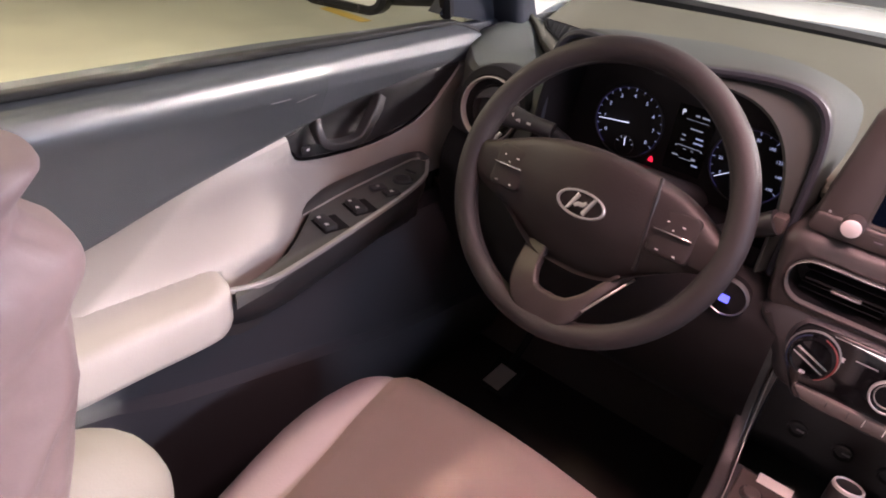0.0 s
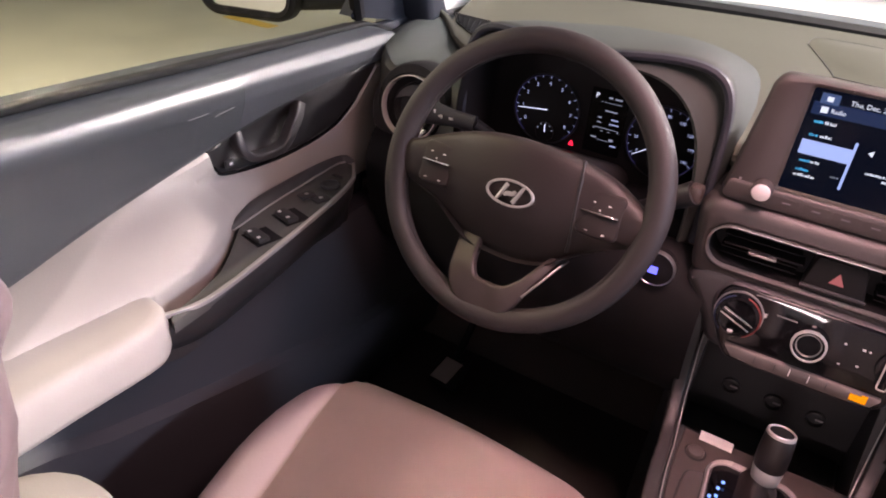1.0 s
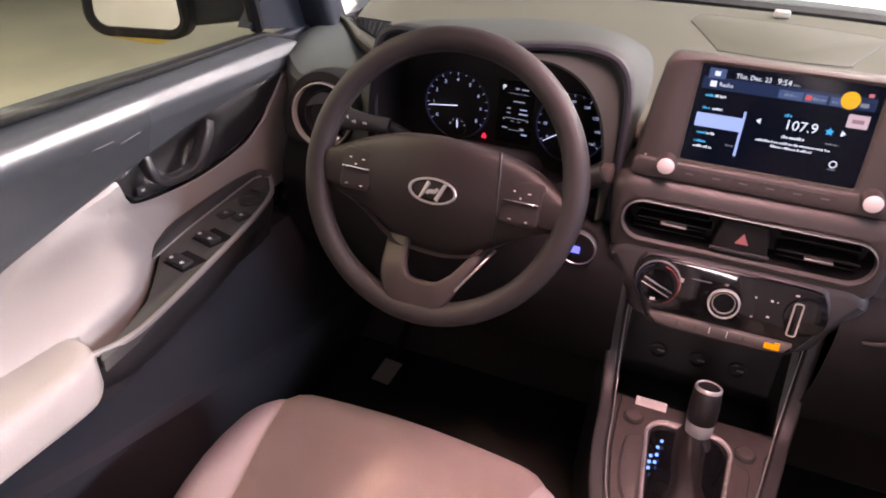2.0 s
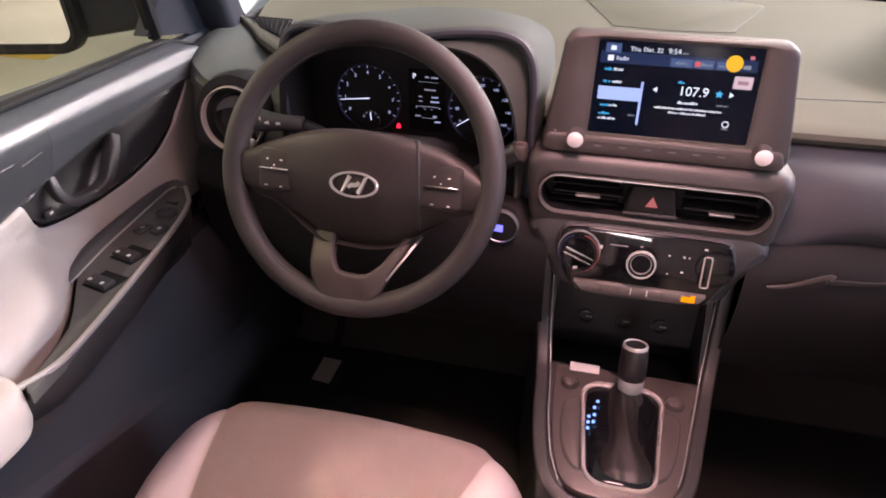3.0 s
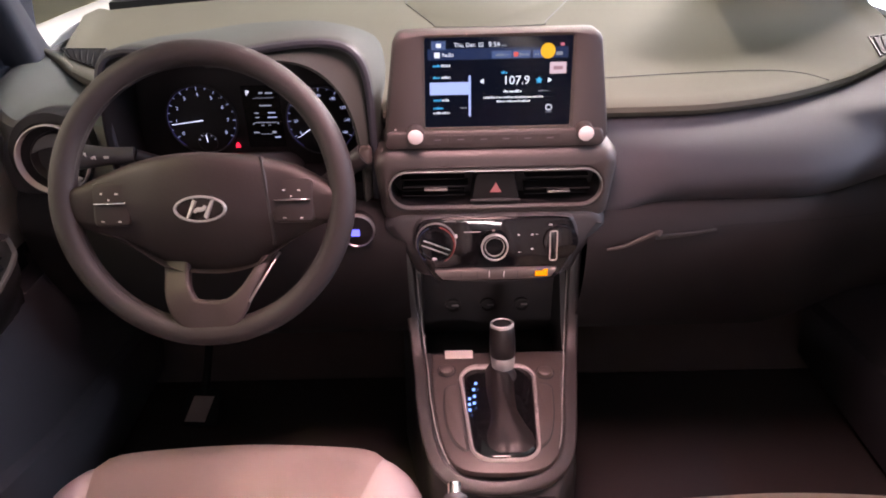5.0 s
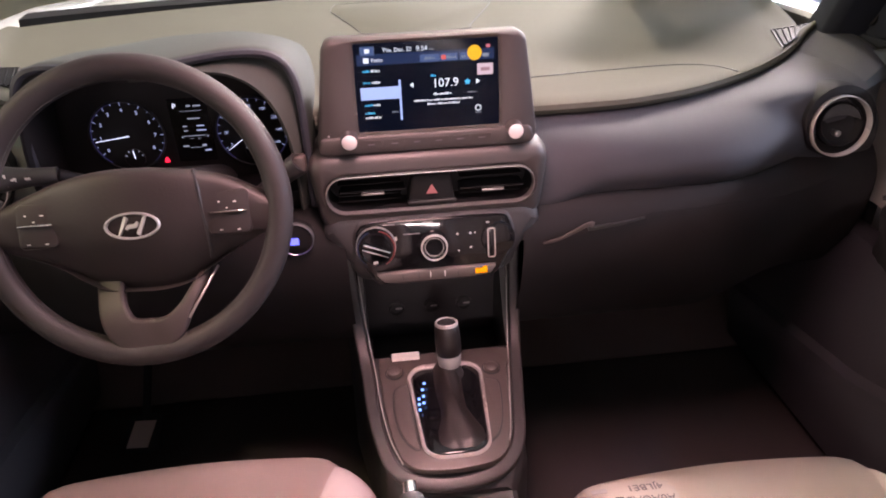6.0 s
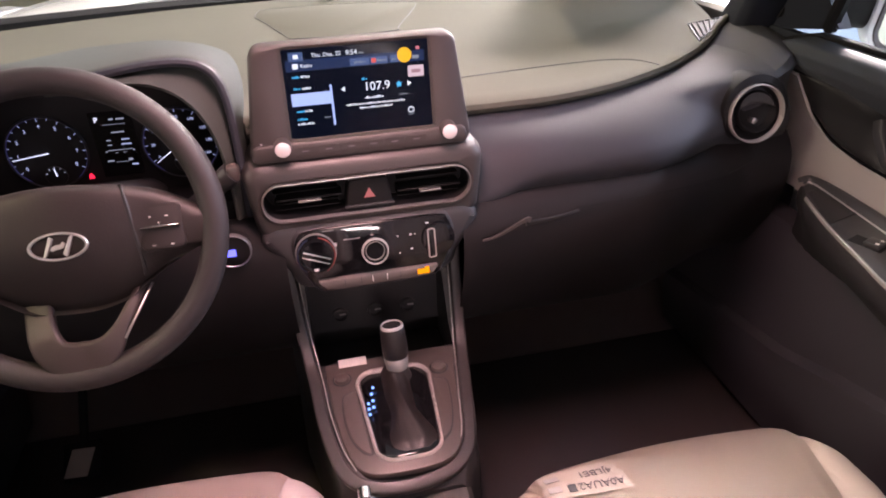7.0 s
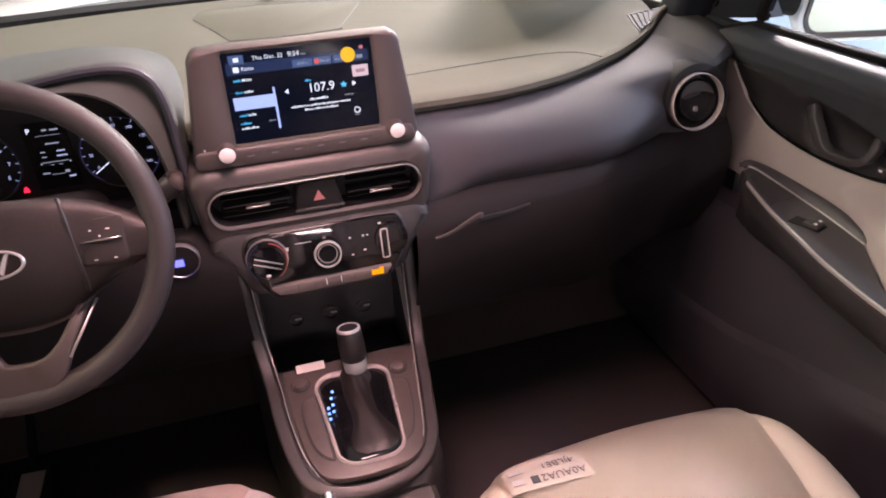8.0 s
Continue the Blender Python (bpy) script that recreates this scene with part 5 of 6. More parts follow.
for x in (-0.058, 0.0, 0.055):
    sck = part("socket", loft([xz(circle(x, 0.362, r, 20), y) for r, y in ((0.0135, 0.107), (0.013, 0.101), (0.0105, 0.100), (0.009, 0.108))], True, False, True), M_BLACK, tray)
    part("socket_mark", box(x + 0.004, 0.0995, 0.365, 0.010, 0.001, 0.003), M_GREY_INK, sck, smooth=False)

hb = thing("handbrake", "black handbrake lever with a chrome button", "handbrake", pose(-0.064, -0.42, 0.33))
part("lever", tube([(-0.064, -0.60, 0.345), (-0.064, -0.42, 0.362), (-0.064, -0.300, 0.388)], 0.014, 14), M_DARK, hb)
part("button", tube([(-0.064, -0.302, 0.3875), (-0.064, -0.290, 0.390), (-0.064, -0.284, 0.391)], 0.0085, 14), M_CHROME, hb, "chrome button")

# ---- pedal with a paper tag ----
ped = thing("brake_pedal", "black brake pedal with a pale paper tag", "pedal", pose(-0.55, 0.17, 0.05))
pm = pose(-0.552, 0.166, 0.086, 37, 0, 0)
part("pad", box(0.003, 0.003, -0.010, 0.066, 0.072, 0.014, 0.005, m=pm), M_VOID, ped)
part("arm", tube([(-0.548, 0.185, 0.085), (-0.545, 0.30, 0.20), (-0.54, 0.42, 0.40)], 0.008), M_VOID, ped)
tag_o = [(-0.027, -0.024), (0.012, -0.026), (0.026, 0.023), (-0.013, 0.025)]
part("tag", slab([(x, y) for x, y in tag_o], lambda p, h: [pm @ Vector((x, y, h)) for x, y in p], -0.0028, -0.0012, 0.0003), M_PEDAL_TAG, ped, "pale paper tag")

# ---- front doors ----
SHELF = [(-0.392, 0.609), (-0.345, 0.620), (-0.300, 0.635), (-0.262, 0.659), (-0.212, 0.695), (-0.183, 0.712), (-0.144, 0.723)]
WHITE_TOP = [(-0.95, 0.440), (-0.514, 0.557), (-0.464, 0.569), (-0.364, 0.598), (-0.281, 0.618), (-0.215, 0.634)]
BOWL_LOW = [(-0.216, 0.634), (-0.207, 0.607), (-0.186, 0.590), (-0.103, 0.581), (-0.025, 0.583), (0.045, 0.595), (0.094, 0.622), (0.115, 0.648), (0.128, 0.681)]
PAD_LOW = WHITE_TOP + [(-0.103, 0.660), (0.046, 0.682), (0.128, 0.685), (0.30, 0.690)]
DOORX = [(0.02, 0.705), (0.20, 0.700), (0.36, 0.700), (0.44, 0.720), (0.52, 0.737), (0.58, 0.737), (0.64, 0.731), (0.67, 0.722), (0.695, 0.713), (0.712, 0.713), (0.728, 0.721), (0.737, 0.740), (0.740, 0.765)]


def door_x(z):
    return lerp(DOORX, z)


def strip(ys, lo, hi, nv, off=0.0, wall=0.03, shape=None):
    """Upright trim between the lines lo(y) and hi(y), with returned edges. off: how far it stands into the cabin."""
    loops = []
    for y in ys:
        a, b = lo(y), hi(y)
        row = [(-(door_x(a) - off + wall), y, a)]
        for v in np.linspace(0, 1, nv):
            z = a + (b - a) * v
            o = off + (shape(y, v) if shape else 0)
            e = 0.004 * (max(0, 1 - v * nv) ** 2 + max(0, 1 - (1 - v) * nv) ** 2)
            row.append((-(door_x(z) - o + e), y, z))
        row.append((-(door_x(b) - off + wall), y, b))
        loops.append(row)
    first = [(x if i in (0, len(loops[0]) - 1) else x - wall, y, z) for i, (x, y, z) in enumerate(loops[0])]
    last = [(x if i in (0, len(loops[-1]) - 1) else x - wall, y, z) for i, (x, y, z) in enumerate(loops[-1])]
    return loft([first] + loops + [last], False)


def door(side):
    d = thing("front_door", "car door with slate upper pad, cream insert and armrest", "door", pose(side * 0.75, -0.35, 0.4), "front doors")
    put = lambda nm, bm, mat, lab="", parent=None, **k: part(nm, mirrored(bm, side), mat, parent or d, lab, **k)
    ys = np.unique(np.concatenate([np.linspace(-0.95, 0.178 if side < 0 else 0.240, 60), [-0.215, 0.128]]))
    top = lambda y: 0.738 + 0.004 * ease(0.1, -0.5, y) - 0.035 * ease(0.12, 0.26, y)
    put("upper_pad", strip(ys, lambda y: lerp(PAD_LOW, y), top, 22), M_PAD, "slate-grey padded upper door")
    put("window_seal", sweep([(-0.752, y, top(y) + 0.002) for y in np.linspace(-0.95, 0.26, 30)], lambda i, n: rrect(0, 0, 0.008, 0.0045, 0.003, 4)), M_RUBBER, "black rubber window seal")
    if side < 0:
        film = put("protective_film", strip(np.linspace(-0.95, -0.165, 40), lambda y: lerp(PAD_LOW, y) + 0.004, lambda y: top(y) - 0.006, 22, 0.0016, 0.012), M_PADFILM, "clear protective film on the door pad")
        film.visible_shadow = False
        # grey strokes drawn for the glints on small wrinkles of the film
        for (y0, z0), (y1, z1) in (((-0.256, 0.693), (-0.226, 0.694)), ((-0.214, 0.686), (-0.183, 0.691)), ((-0.210, 0.721), (-0.198, 0.722))):
            put("film_glint", tube([(-(door_x(z0) - 0.0022), y0, z0), (-(door_x(z1) - 0.0022), y1, z1)], 0.0004, 6), M_GREY_INK, parent=film)
    yw = np.unique(np.concatenate([np.linspace(-0.95, -0.217, 40), np.linspace(-0.2155, -0.18, 8), np.linspace(-0.17, 0.128, 30), np.linspace(0.129, 0.19, 8)]))
    hi_w = lambda y: lerp(WHITE_TOP, y) if y < -0.2158 else (lerp(BOWL_LOW, y) if y < 0.128 else 0.683)
    def swell(y, v):
        """The insert leans inward under a soft crease and falls away into the grab pocket and under the elbow pad."""
        z = 0.43 + 0.06 * ease(-0.15, 0.10, y)
        z += (hi_w(y) - 0.001 - z) * v
        crease = lerp([(-0.42, 0.604), (-0.357, 0.606), (-0.295, 0.610), (-0.256, 0.608), (-0.209, 0.588), (-0.177, 0.580), (-0.13, 0.566)], y)
        edge = lerp([(-0.52, 0.652), (-0.387, 0.644), (-0.347, 0.646), (-0.301, 0.652), (-0.265, 0.668), (-0.232, 0.692), (-0.200, 0.712), (-0.160, 0.726), (-0.12, 0.735)], y)
        lean = (0.735 - edge) * ease(crease, 0.541, z) * ease(0.478, 0.506, z) * (1 - 0.6 * ease(-0.395, -0.42, y) * ease(0.545, 0.520, z))
        hollow = 0.006 * math.exp(-((z - crease) / 0.012) ** 2) * ease(-0.40, -0.32, y) * ease(-0.10, -0.18, y)
        return lean - hollow + 0.006 * math.sin(math.pi * v) * ease(0.0, -0.3, y)
    put("insert", strip(yw, lambda y: 0.43 + 0.06 * ease(-0.15, 0.10, y), lambda y: hi_w(y) - 0.001, 46, 0.001, 0.03, swell), M_CREAM, "cream vinyl door insert")
    yb = np.linspace(-0.2150, 0.127, 40)
    put("handle_bowl", strip(yb, lambda y: lerp(BOWL_LOW, y) + 0.0005, lambda y: lerp(PAD_LOW, y) - 0.0005, 14, -0.002, 0.02, lambda y, v: -0.022 * math.sin(math.pi * v) ** 0.7 * ease(-0.215, -0.15, y) * ease(-0.015, -0.070, y)), M_BLACK, "black bowl round the door handle")
    low = [(-0.7385, y, z + 0.0005) for y, z in BOWL_LOW[1:]]
    put("bowl_rim", tube(smooth_line(low, 6), 0.0028, 8), M_GLOSS, "glossy black rim")
    hn = [(-0.742, -0.160, 0.641), (-0.735, -0.162, 0.629), (-0.731, -0.156, 0.613), (-0.729, -0.141, 0.604), (-0.728, -0.116, 0.601), (-0.727, -0.096, 0.602), (-0.726, -0.082, 0.609), (-0.727, -0.067, 0.626), (-0.729, -0.053, 0.642), (-0.733, -0.044, 0.657)]
    hl = put("door_handle", sweep(smooth_line(hn, 6), lambda i, n: rrect(0, 0, 0.0060 + 0.0030 * ease(0.45, 0.8, i / n), 0.0085, 0.003, 4), up=(-1, 0, 0.1)), M_DARK, "dark satin inner door handle")
    put("handle_edge", tube([(x + 0.0062, y, z + 0.001) for x, y, z in [tuple(p) for p in smooth_line(hn[2:], 6)]], 0.0014, 6), M_SATIN, "bright handle edge", parent=hl)
    put("lock_key", box(-0.733, -0.182, 0.606, 0.006, 0.016, 0.012, 0.003), M_BLACK, "small lock key")
    put("key_mark", box(-0.7295, -0.182, 0.607, 0.001, 0.005, 0.003), M_WHITE_INK, smooth=False)

    # armrest: a dark shelf, the switch panel on its front, a cream pad on its rear
    zt_ = 0.532 if side < 0 else 0.518
    inner = [(0.050, 0.702), (0.025, 0.682), (0.0, 0.666), (-0.065, 0.646), (-0.20, 0.620), (-0.32, 0.600), (-0.365, 0.599), (-0.400, 0.611), (-0.440, 0.624), (-0.56, 0.634), (-0.95, 0.645)]
    if side > 0:
        inner = [(0.040, 0.704), (0.018, 0.688), (-0.004, 0.674), (-0.095, 0.642), (-0.184, 0.619), (-0.252, 0.602), (-0.365, 0.588), (-0.400, 0.602), (-0.440, 0.616), (-0.56, 0.625), (-0.95, 0.645)]
    ix = lambda y: lerp(sorted(inner), y)
    loops = []
    for y in np.linspace(0.048, -0.95, 50):
        x = ix(y)
        row = [(-0.74, y, zt_ - 0.004), (-x - 0.03 if x < 0.70 else -x - 0.01, y, zt_ - 0.004), (-x - 0.004, y, zt_ - 0.003), (-x, y, zt_ - 0.010), (-x - 0.001, y, zt_ - 0.030), (-x - 0.012, y, zt_ - 0.055), (-x * 0.5 - 0.36, y, zt_ - 0.085), (-0.715, y, zt_ - 0.115), (-0.74, y, zt_ - 0.12)]
        if -0.42 < y < -0.15:
            # open grab pocket: the shelf narrows to a bar
            w = max(x + 0.012, lerp(SHELF, y))
            row[0] = (-w, y, zt_ - 0.07)
            row[1] = (-w + 0.001, y, zt_ - 0.004)
        loops.append(row)
    arm = put("armrest", loft(loops, True, True, True), M_BLACK, "dark moulded armrest")
    put("pocket_floor", box(-0.708, -0.295, 0.475, 0.07, 0.20, 0.012, 0.004), M_CREAM, "cream floor of the grab pocket", parent=arm)
    if side < 0:
        sw = [(0.700, 0.050), (0.720, 0.044), (0.727, -0.038), (0.719, -0.144), (0.709, -0.183), (0.692, -0.212), (0.656, -0.262), (0.632, -0.300), (0.618, -0.345), (0.609, -0.392), (0.594, -0.400), (0.602, -0.320), (0.622, -0.200), (0.648, -0.065), (0.668, 0.0)]
    else:
        sw = [(0.704, 0.040), (0.720, 0.044), (0.727, -0.038), (0.719, -0.144), (0.709, -0.183), (0.690, -0.225), (0.655, -0.275), (0.630, -0.310), (0.612, -0.350), (0.602, -0.385), (0.586, -0.385), (0.604, -0.252), (0.621, -0.184), (0.644, -0.095), (0.676, -0.004)]
    sw = [(-x, y) for x, y in sw][::-1]
    sp = put("switch_panel", slab(sw[::-1], xy, zt_ - 0.012, zt_ + 0.003, 0.003), M_SWITCH if side < 0 else M_DARK, "window switch panel")
    edge = [(-x - 0.0005, y, zt_ + 0.0030) for y, x in inner[0 if side < 0 else 2:8]]
    put("satin_edge", sweep(smooth_line(edge, 6), lambda i, n: rrect(0, 0, 0.0030 if side < 0 else 0.0019, 0.0032, 0.0014, 4)), M_TRIM, "bright satin edge strip", parent=sp)
    # dark raised wall along the window side of the panel, with a highlight drawn as a bright line at its foot
    foot = smooth_line([(-x, y, zt_ + 0.0025) for x, y in ((0.704, 0.052), (0.7225, 0.040), (0.7200, -0.008), (0.7130, -0.075), (0.7050, -0.1445), (0.6910, -0.2248))], 6)
    head = smooth_line([(-x, y, zt_ + h) for x, y, h in ((0.710, 0.058, 0.006), (0.7280, 0.053, 0.011), (0.7350, 0.008, 0.012), (0.7310, -0.085, 0.012), (0.7240, -0.160, 0.010), (0.7030, -0.2248, 0.006))], 6)
    wall_ = [list(foot), [p.lerp(q, 0.5) + Vector((0.003, 0, 0.004)) for p, q in zip(foot, head)], [p.lerp(q, 0.85) + Vector((0.002, 0, 0.003)) for p, q in zip(foot, head)], list(head), [q + Vector((-0.012, 0, -0.012)) for q in head]]
    put("panel_rim", loft(wall_, False), M_DARK, "dark raised wall of the switch panel", parent=sp, angle=60)
    put("rim_highlight", tube([(p.x + 0.001, p.y, p.z + 0.001) for p in foot[4:]], 0.0015, 6), M_TRIM, parent=sp)

    def rocker(cx, cy, ang, lx=0.040, ly=0.038):
        m = pose(-cx, cy, zt_ + 0.003, 0, 0, ang)
        w = put("window_switch", box(0, 0, 0.0002, lx, ly, 0.0012, 0.0005, 1, m), M_VOID, "black window switch", parent=sp)
        put("rocker", box(0.0, -ly * 0.18, 0.004, lx * 0.9, ly * 0.5, 0.008, 0.003, 2, m), M_BLACK, parent=w)
        for k in (-1, 1):
            put("switch_mark", box(k * lx * 0.26, -ly * 0.30, 0.0083, 0.0045, 0.0045, 0.0006, m=m), M_WHITE_INK, parent=w, smooth=False)

    if side < 0:
        rocker(0.651, -0.211, -12)
        rocker(0.659, -0.147, -14)
        for k, (cx, cy) in enumerate(((0.684, -0.086), (0.660, -0.082))):
            m = pose(-cx, cy, zt_ + 0.003, 0, 0, -15)
            kk = put("lock_switch", box(0, 0, 0.002, 0.017, 0.024, 0.005, 0.0015, 2, m), M_DARK, parent=sp)
            put("switch_mark", box(0, 0, 0.0048, 0.005, 0.005, 0.0006, m=m), M_WHITE_INK if k else M_GREY_INK, parent=kk, smooth=False)
        put("mirror_joystick", loft([xy(circle(-0.680, -0.036, r, 24), zt_ + h) for r, h in ((0.0165, 0.002), (0.0160, 0.006), (0.0125, 0.0075), (0.011, 0.006))], True, False, True), M_DARK, "round mirror control", parent=sp)
        put("switch_slot", box(-0.692, -0.004, zt_ + 0.004, 0.020, 0.005, 0.003, 0.001), M_BLACK, parent=sp)
    else:
        rocker(0.662, -0.150, -20, 0.026, 0.046)
        cup = [(0.692, 0.014), (0.716, 0.020), (0.712, -0.070), (0.652, -0.086)]
        put("pull_cup", slab([(-x, y) for x, y in cup], xy, zt_ - 0.01, zt_ + 0.0042, 0.002), M_BLACK, "dark pull cup", parent=sp)

    # cream elbow pad
    po = [(0.672, -0.386), (0.640, -0.387), (0.612, -0.394), (0.5945, -0.412), (0.5880, -0.440), (0.590, -0.520), (0.592, -0.62), (0.615, -0.95), (0.735, -0.95), (0.738, -0.55), (0.736, -0.45), (0.724, -0.402), (0.700, -0.386)]
    po = [(-x, y) for x, y in po][::-1]
    po = [(p.x, p.y) for p in smooth_line([(x, y, 0) for x, y in po + po[:1]], 3)[:-1]]
    put("elbow_pad", loft([*[xy(shrink(po, d), z + zt_ - 0.532) for d, z in ((0.010, 0.487), (0.002, 0.493), (0.0, 0.500), (0.0, 0.528), (0.002, 0.538), (0.006, 0.5435), (0.012, 0.546), (0.018, 0.547))]], True, True, True), M_CREAM, "cream padded elbow rest", angle=60)

    # lower door with a long crease
    loops = []
    for y in np.linspace(-0.95, 0.36, 40):
        cz = lerp([(-0.95, 0.46), (-0.5225, 0.372), (-0.4466, 0.337), (-0.363, 0.312), (-0.243, 0.279), (-0.1475, 0.255), (-0.02, 0.215), (0.36, 0.16)], y)
        row = [(-0.74, y, 0.02), (-0.700, y, 0.03), (-0.690, y, cz * 0.5), (-0.682, y, cz - 0.02), (-0.686, y, cz), (-0.700, y, cz + 0.012), (-0.706, y, max(cz + 0.03, 0.40)), (-0.716, y, max(cz + 0.04, 0.435)), (-0.745, y, max(cz + 0.045, 0.445))]
        loops.append(row)
    put("lower_panel", loft(loops, False), M_BOTTOM, "dark lower door panel")
    # added dark box, stands for the shade in the gap between door and dash
    put("gap_filler", box(-0.762, 0.245, 0.42, 0.020, 0.23, 0.62, 0.004), M_PILLAR, "dark filler added in the gap at the door's front end")
    # outer skin and window glass
    put("outer_skin", box(-0.80, -0.30, 0.32, 0.03, 1.32, 0.76, 0.01), M_WHITE, "white outer door skin")
    gl = [[(-0.765 + 0.13 * s, y - 0.0 * s, 0.74 + 0.45 * s) for y in (np.linspace(-0.95, 0.28 - 0.36 * s, 8))] for s in np.linspace(0, 1, 6)]
    g = put("window_glass", loft(gl, False), M_GLASS, "clear side window")
    g.visible_shadow = False
    sail = [(0.10, 0.755), (0.38, 0.70), (0.36, 0.82), (0.20, 0.93)]
    put("mirror_sail", loft([[(-0.752 + (z - 0.75) * 0.25, y, z) for y, z in sail], [(-0.775 + (z - 0.75) * 0.25, y, z) for y, z in sail]], True, True, True), M_PILLAR, "dark corner trim by the mirror")
    put("glass_frame", tube([(-0.755, 0.125, 0.752), (-0.735, 0.085, 0.82), (-0.69, -0.02, 0.98), (-0.64, -0.16, 1.16)], 0.012, 8), M_RUBBER, "black front window frame")
    return d


for side in (-1, 1):
    door(side)

# ---- door mirrors ----
def door_mirror(side):
    mm = thing("door_mirror", "outside door mirror in a dark housing", "door mirror", pose(side * 0.93, 0.16, 0.74), "door mirrors")
    m = pose(-1.016, 0.143, 0.786, 0, 0, 17) if side < 0 else pose(1.040, 0.150, 0.770, 0, 0, -17)
    f = rrect(0, 0, 0.136, 0.084, 0.040, 8, top=0.126) if side > 0 else rrect(0, 0, 0.089, 0.080, 0.034, 8, top=0.083)
    hs = lambda p, y: [m @ Vector((x, y, z)) for x, z in p]
    part("housing", loft([hs(f, -0.010), hs(shrink(f, -0.006), -0.006), hs(shrink(f, -0.008), 0.02), hs(shrink(f, 0.010), 0.075), hs(shrink(f, 0.035), 0.10)], True, False, True), M_RUBBER if side < 0 else M_WHITE, mm, "speckled black housing" if side < 0 else "pale housing")
    part("bezel", loft([hs(f, -0.010), hs(shrink(f, 0.002), -0.013), hs(shrink(f, 0.010), -0.010), hs(shrink(f, 0.0125), 0.0)]), M_RUBBER if side < 0 else M_PLATE, mm)
    part("mirror_glass", loft([hs(shrink(f, 0.0095), -0.003), hs(shrink(f, 0.010), -0.005)], True, True, True), M_MIRROR, mm, "mirror glass")
    part("arm", sweep([(side * 0.960, 0.215, 0.765), (side * 0.87, 0.235, 0.780), (side * 0.775, 0.262, 0.795)], lambda i, n: rrect(0, 0, 0.034, 0.050, 0.02, 4)), M_RUBBER, mm)


for side in (-1, 1):
    door_mirror(side)

# ---- seats ----
CUSHION_TOP = 0.352


def taper(y):
    return lerp([(-0.70, 0.78), (-0.52, 0.84), (-0.44, 0.90), (-0.36, 0.985), (-0.30, 1.03), (-0.24, 1.05), (-0.15, 1.05)], y)


def cushion_edge(x, y, cx):
    """Distance inside the cushion's outline: rounded rectangle with a slightly bowed front."""
    yc = y + 0.018 * ((x - cx) / 0.22) ** 2 * ease(-0.40, -0.17, y)
    qx, qy, r = abs(x - cx) / taper(y) - (0.226 - 0.085), abs(yc + 0.432) - (0.272 - 0.085), 0.085
    out = math.hypot(max(qx, 0), max(qy, 0)) + min(max(qx, qy), 0) - r
    return -out


def cushion_z(x, y, cx):
    d, rad = cushion_edge(x, y, cx), 0.058
    drop = rad - math.sqrt(max(0.0, rad * rad - max(0.0, rad - d) ** 2))
    u = abs(x - cx)
    return CUSHION_TOP - drop + (0.016 if cx < 0 else 0.004) * ease(0.13, 0.20, u) * ease(-0.24, -0.42, y) + 0.012 * ease(-0.20, -0.34, y) - 0.04 * ease(-0.40, -0.68, y) - 0.004 * math.exp(-((u - panel_half(y)) / 0.006) ** 2)


def panel_half(y):
    return lerp([(-0.66, 0.122), (-0.44, 0.126), (-0.36, 0.142), (-0.28, 0.162), (-0.20, 0.182), (-0.16, 0.190)], y)


def cushion(cx):
    base = rrect(0, 0, 0.226, 0.272, 0.085, 12)
    base = [tuple(Vector(a).lerp(Vector(b), t)) for a, b in zip(base, base[1:] + base[:1]) for t in ((0, 0.125, 0.25, 0.375, 0.5, 0.625, 0.75, 0.875) if math.dist(a, b) > 0.05 else (0,))]
    warp = lambda x, y: (cx + x * taper(y - 0.432), y - 0.432 - 0.018 * (x / 0.22) ** 2 * ease(-0.40, -0.17, y - 0.432))
    loops = [[(*warp(x * 0.92, y * 0.94), 0.13) for x, y in base], [(*warp(x, y), 0.20) for x, y in base], [(*warp(x, y), CUSHION_TOP - 0.058) for x, y in base]]
    for d in (0.002, 0.006, 0.012, 0.02, 0.03, 0.042, 0.056):
        loops.append([(*warp(x, y), cushion_z(*warp(x, y), cx)) for x, y in shrink(base, d)])
    inner = shrink(base, 0.056)
    for s in np.linspace(0.96, 0.04, 30):
        loops.append([(*warp(x * s, y * s), cushion_z(*warp(x * s, y * s), cx)) for x, y in inner])
    return loft(loops, True, True, True)


def seat_panel(cx):
    """Centre panel draped on the cushion, over its front edge."""
    loops = []
    for v in np.linspace(0, 1, 34):
        row = []
        for u in np.linspace(-1, 1, 29):
            y0 = -0.1635 - 0.50 * v ** 1.3
            x = cx + (panel_half(y0) - 0.002) * u
            y = y0 - 0.018 * ((x - cx) / 0.22) ** 2 * ease(-0.40, -0.17, y0)
            puff = 0.0035 + 0.0045 * (1 - abs(u) ** 8) + 0.003 * math.cos(u * math.pi * 1.5) * ease(0, 0.2, v)
            row.append((x, y, cushion_z(x, y, cx) + puff))
        loops.append(row)
    bm = loft(loops, False)
    bmesh.ops.solidify(bm, geom=bm.faces[:], thickness=0.010)
    return bm


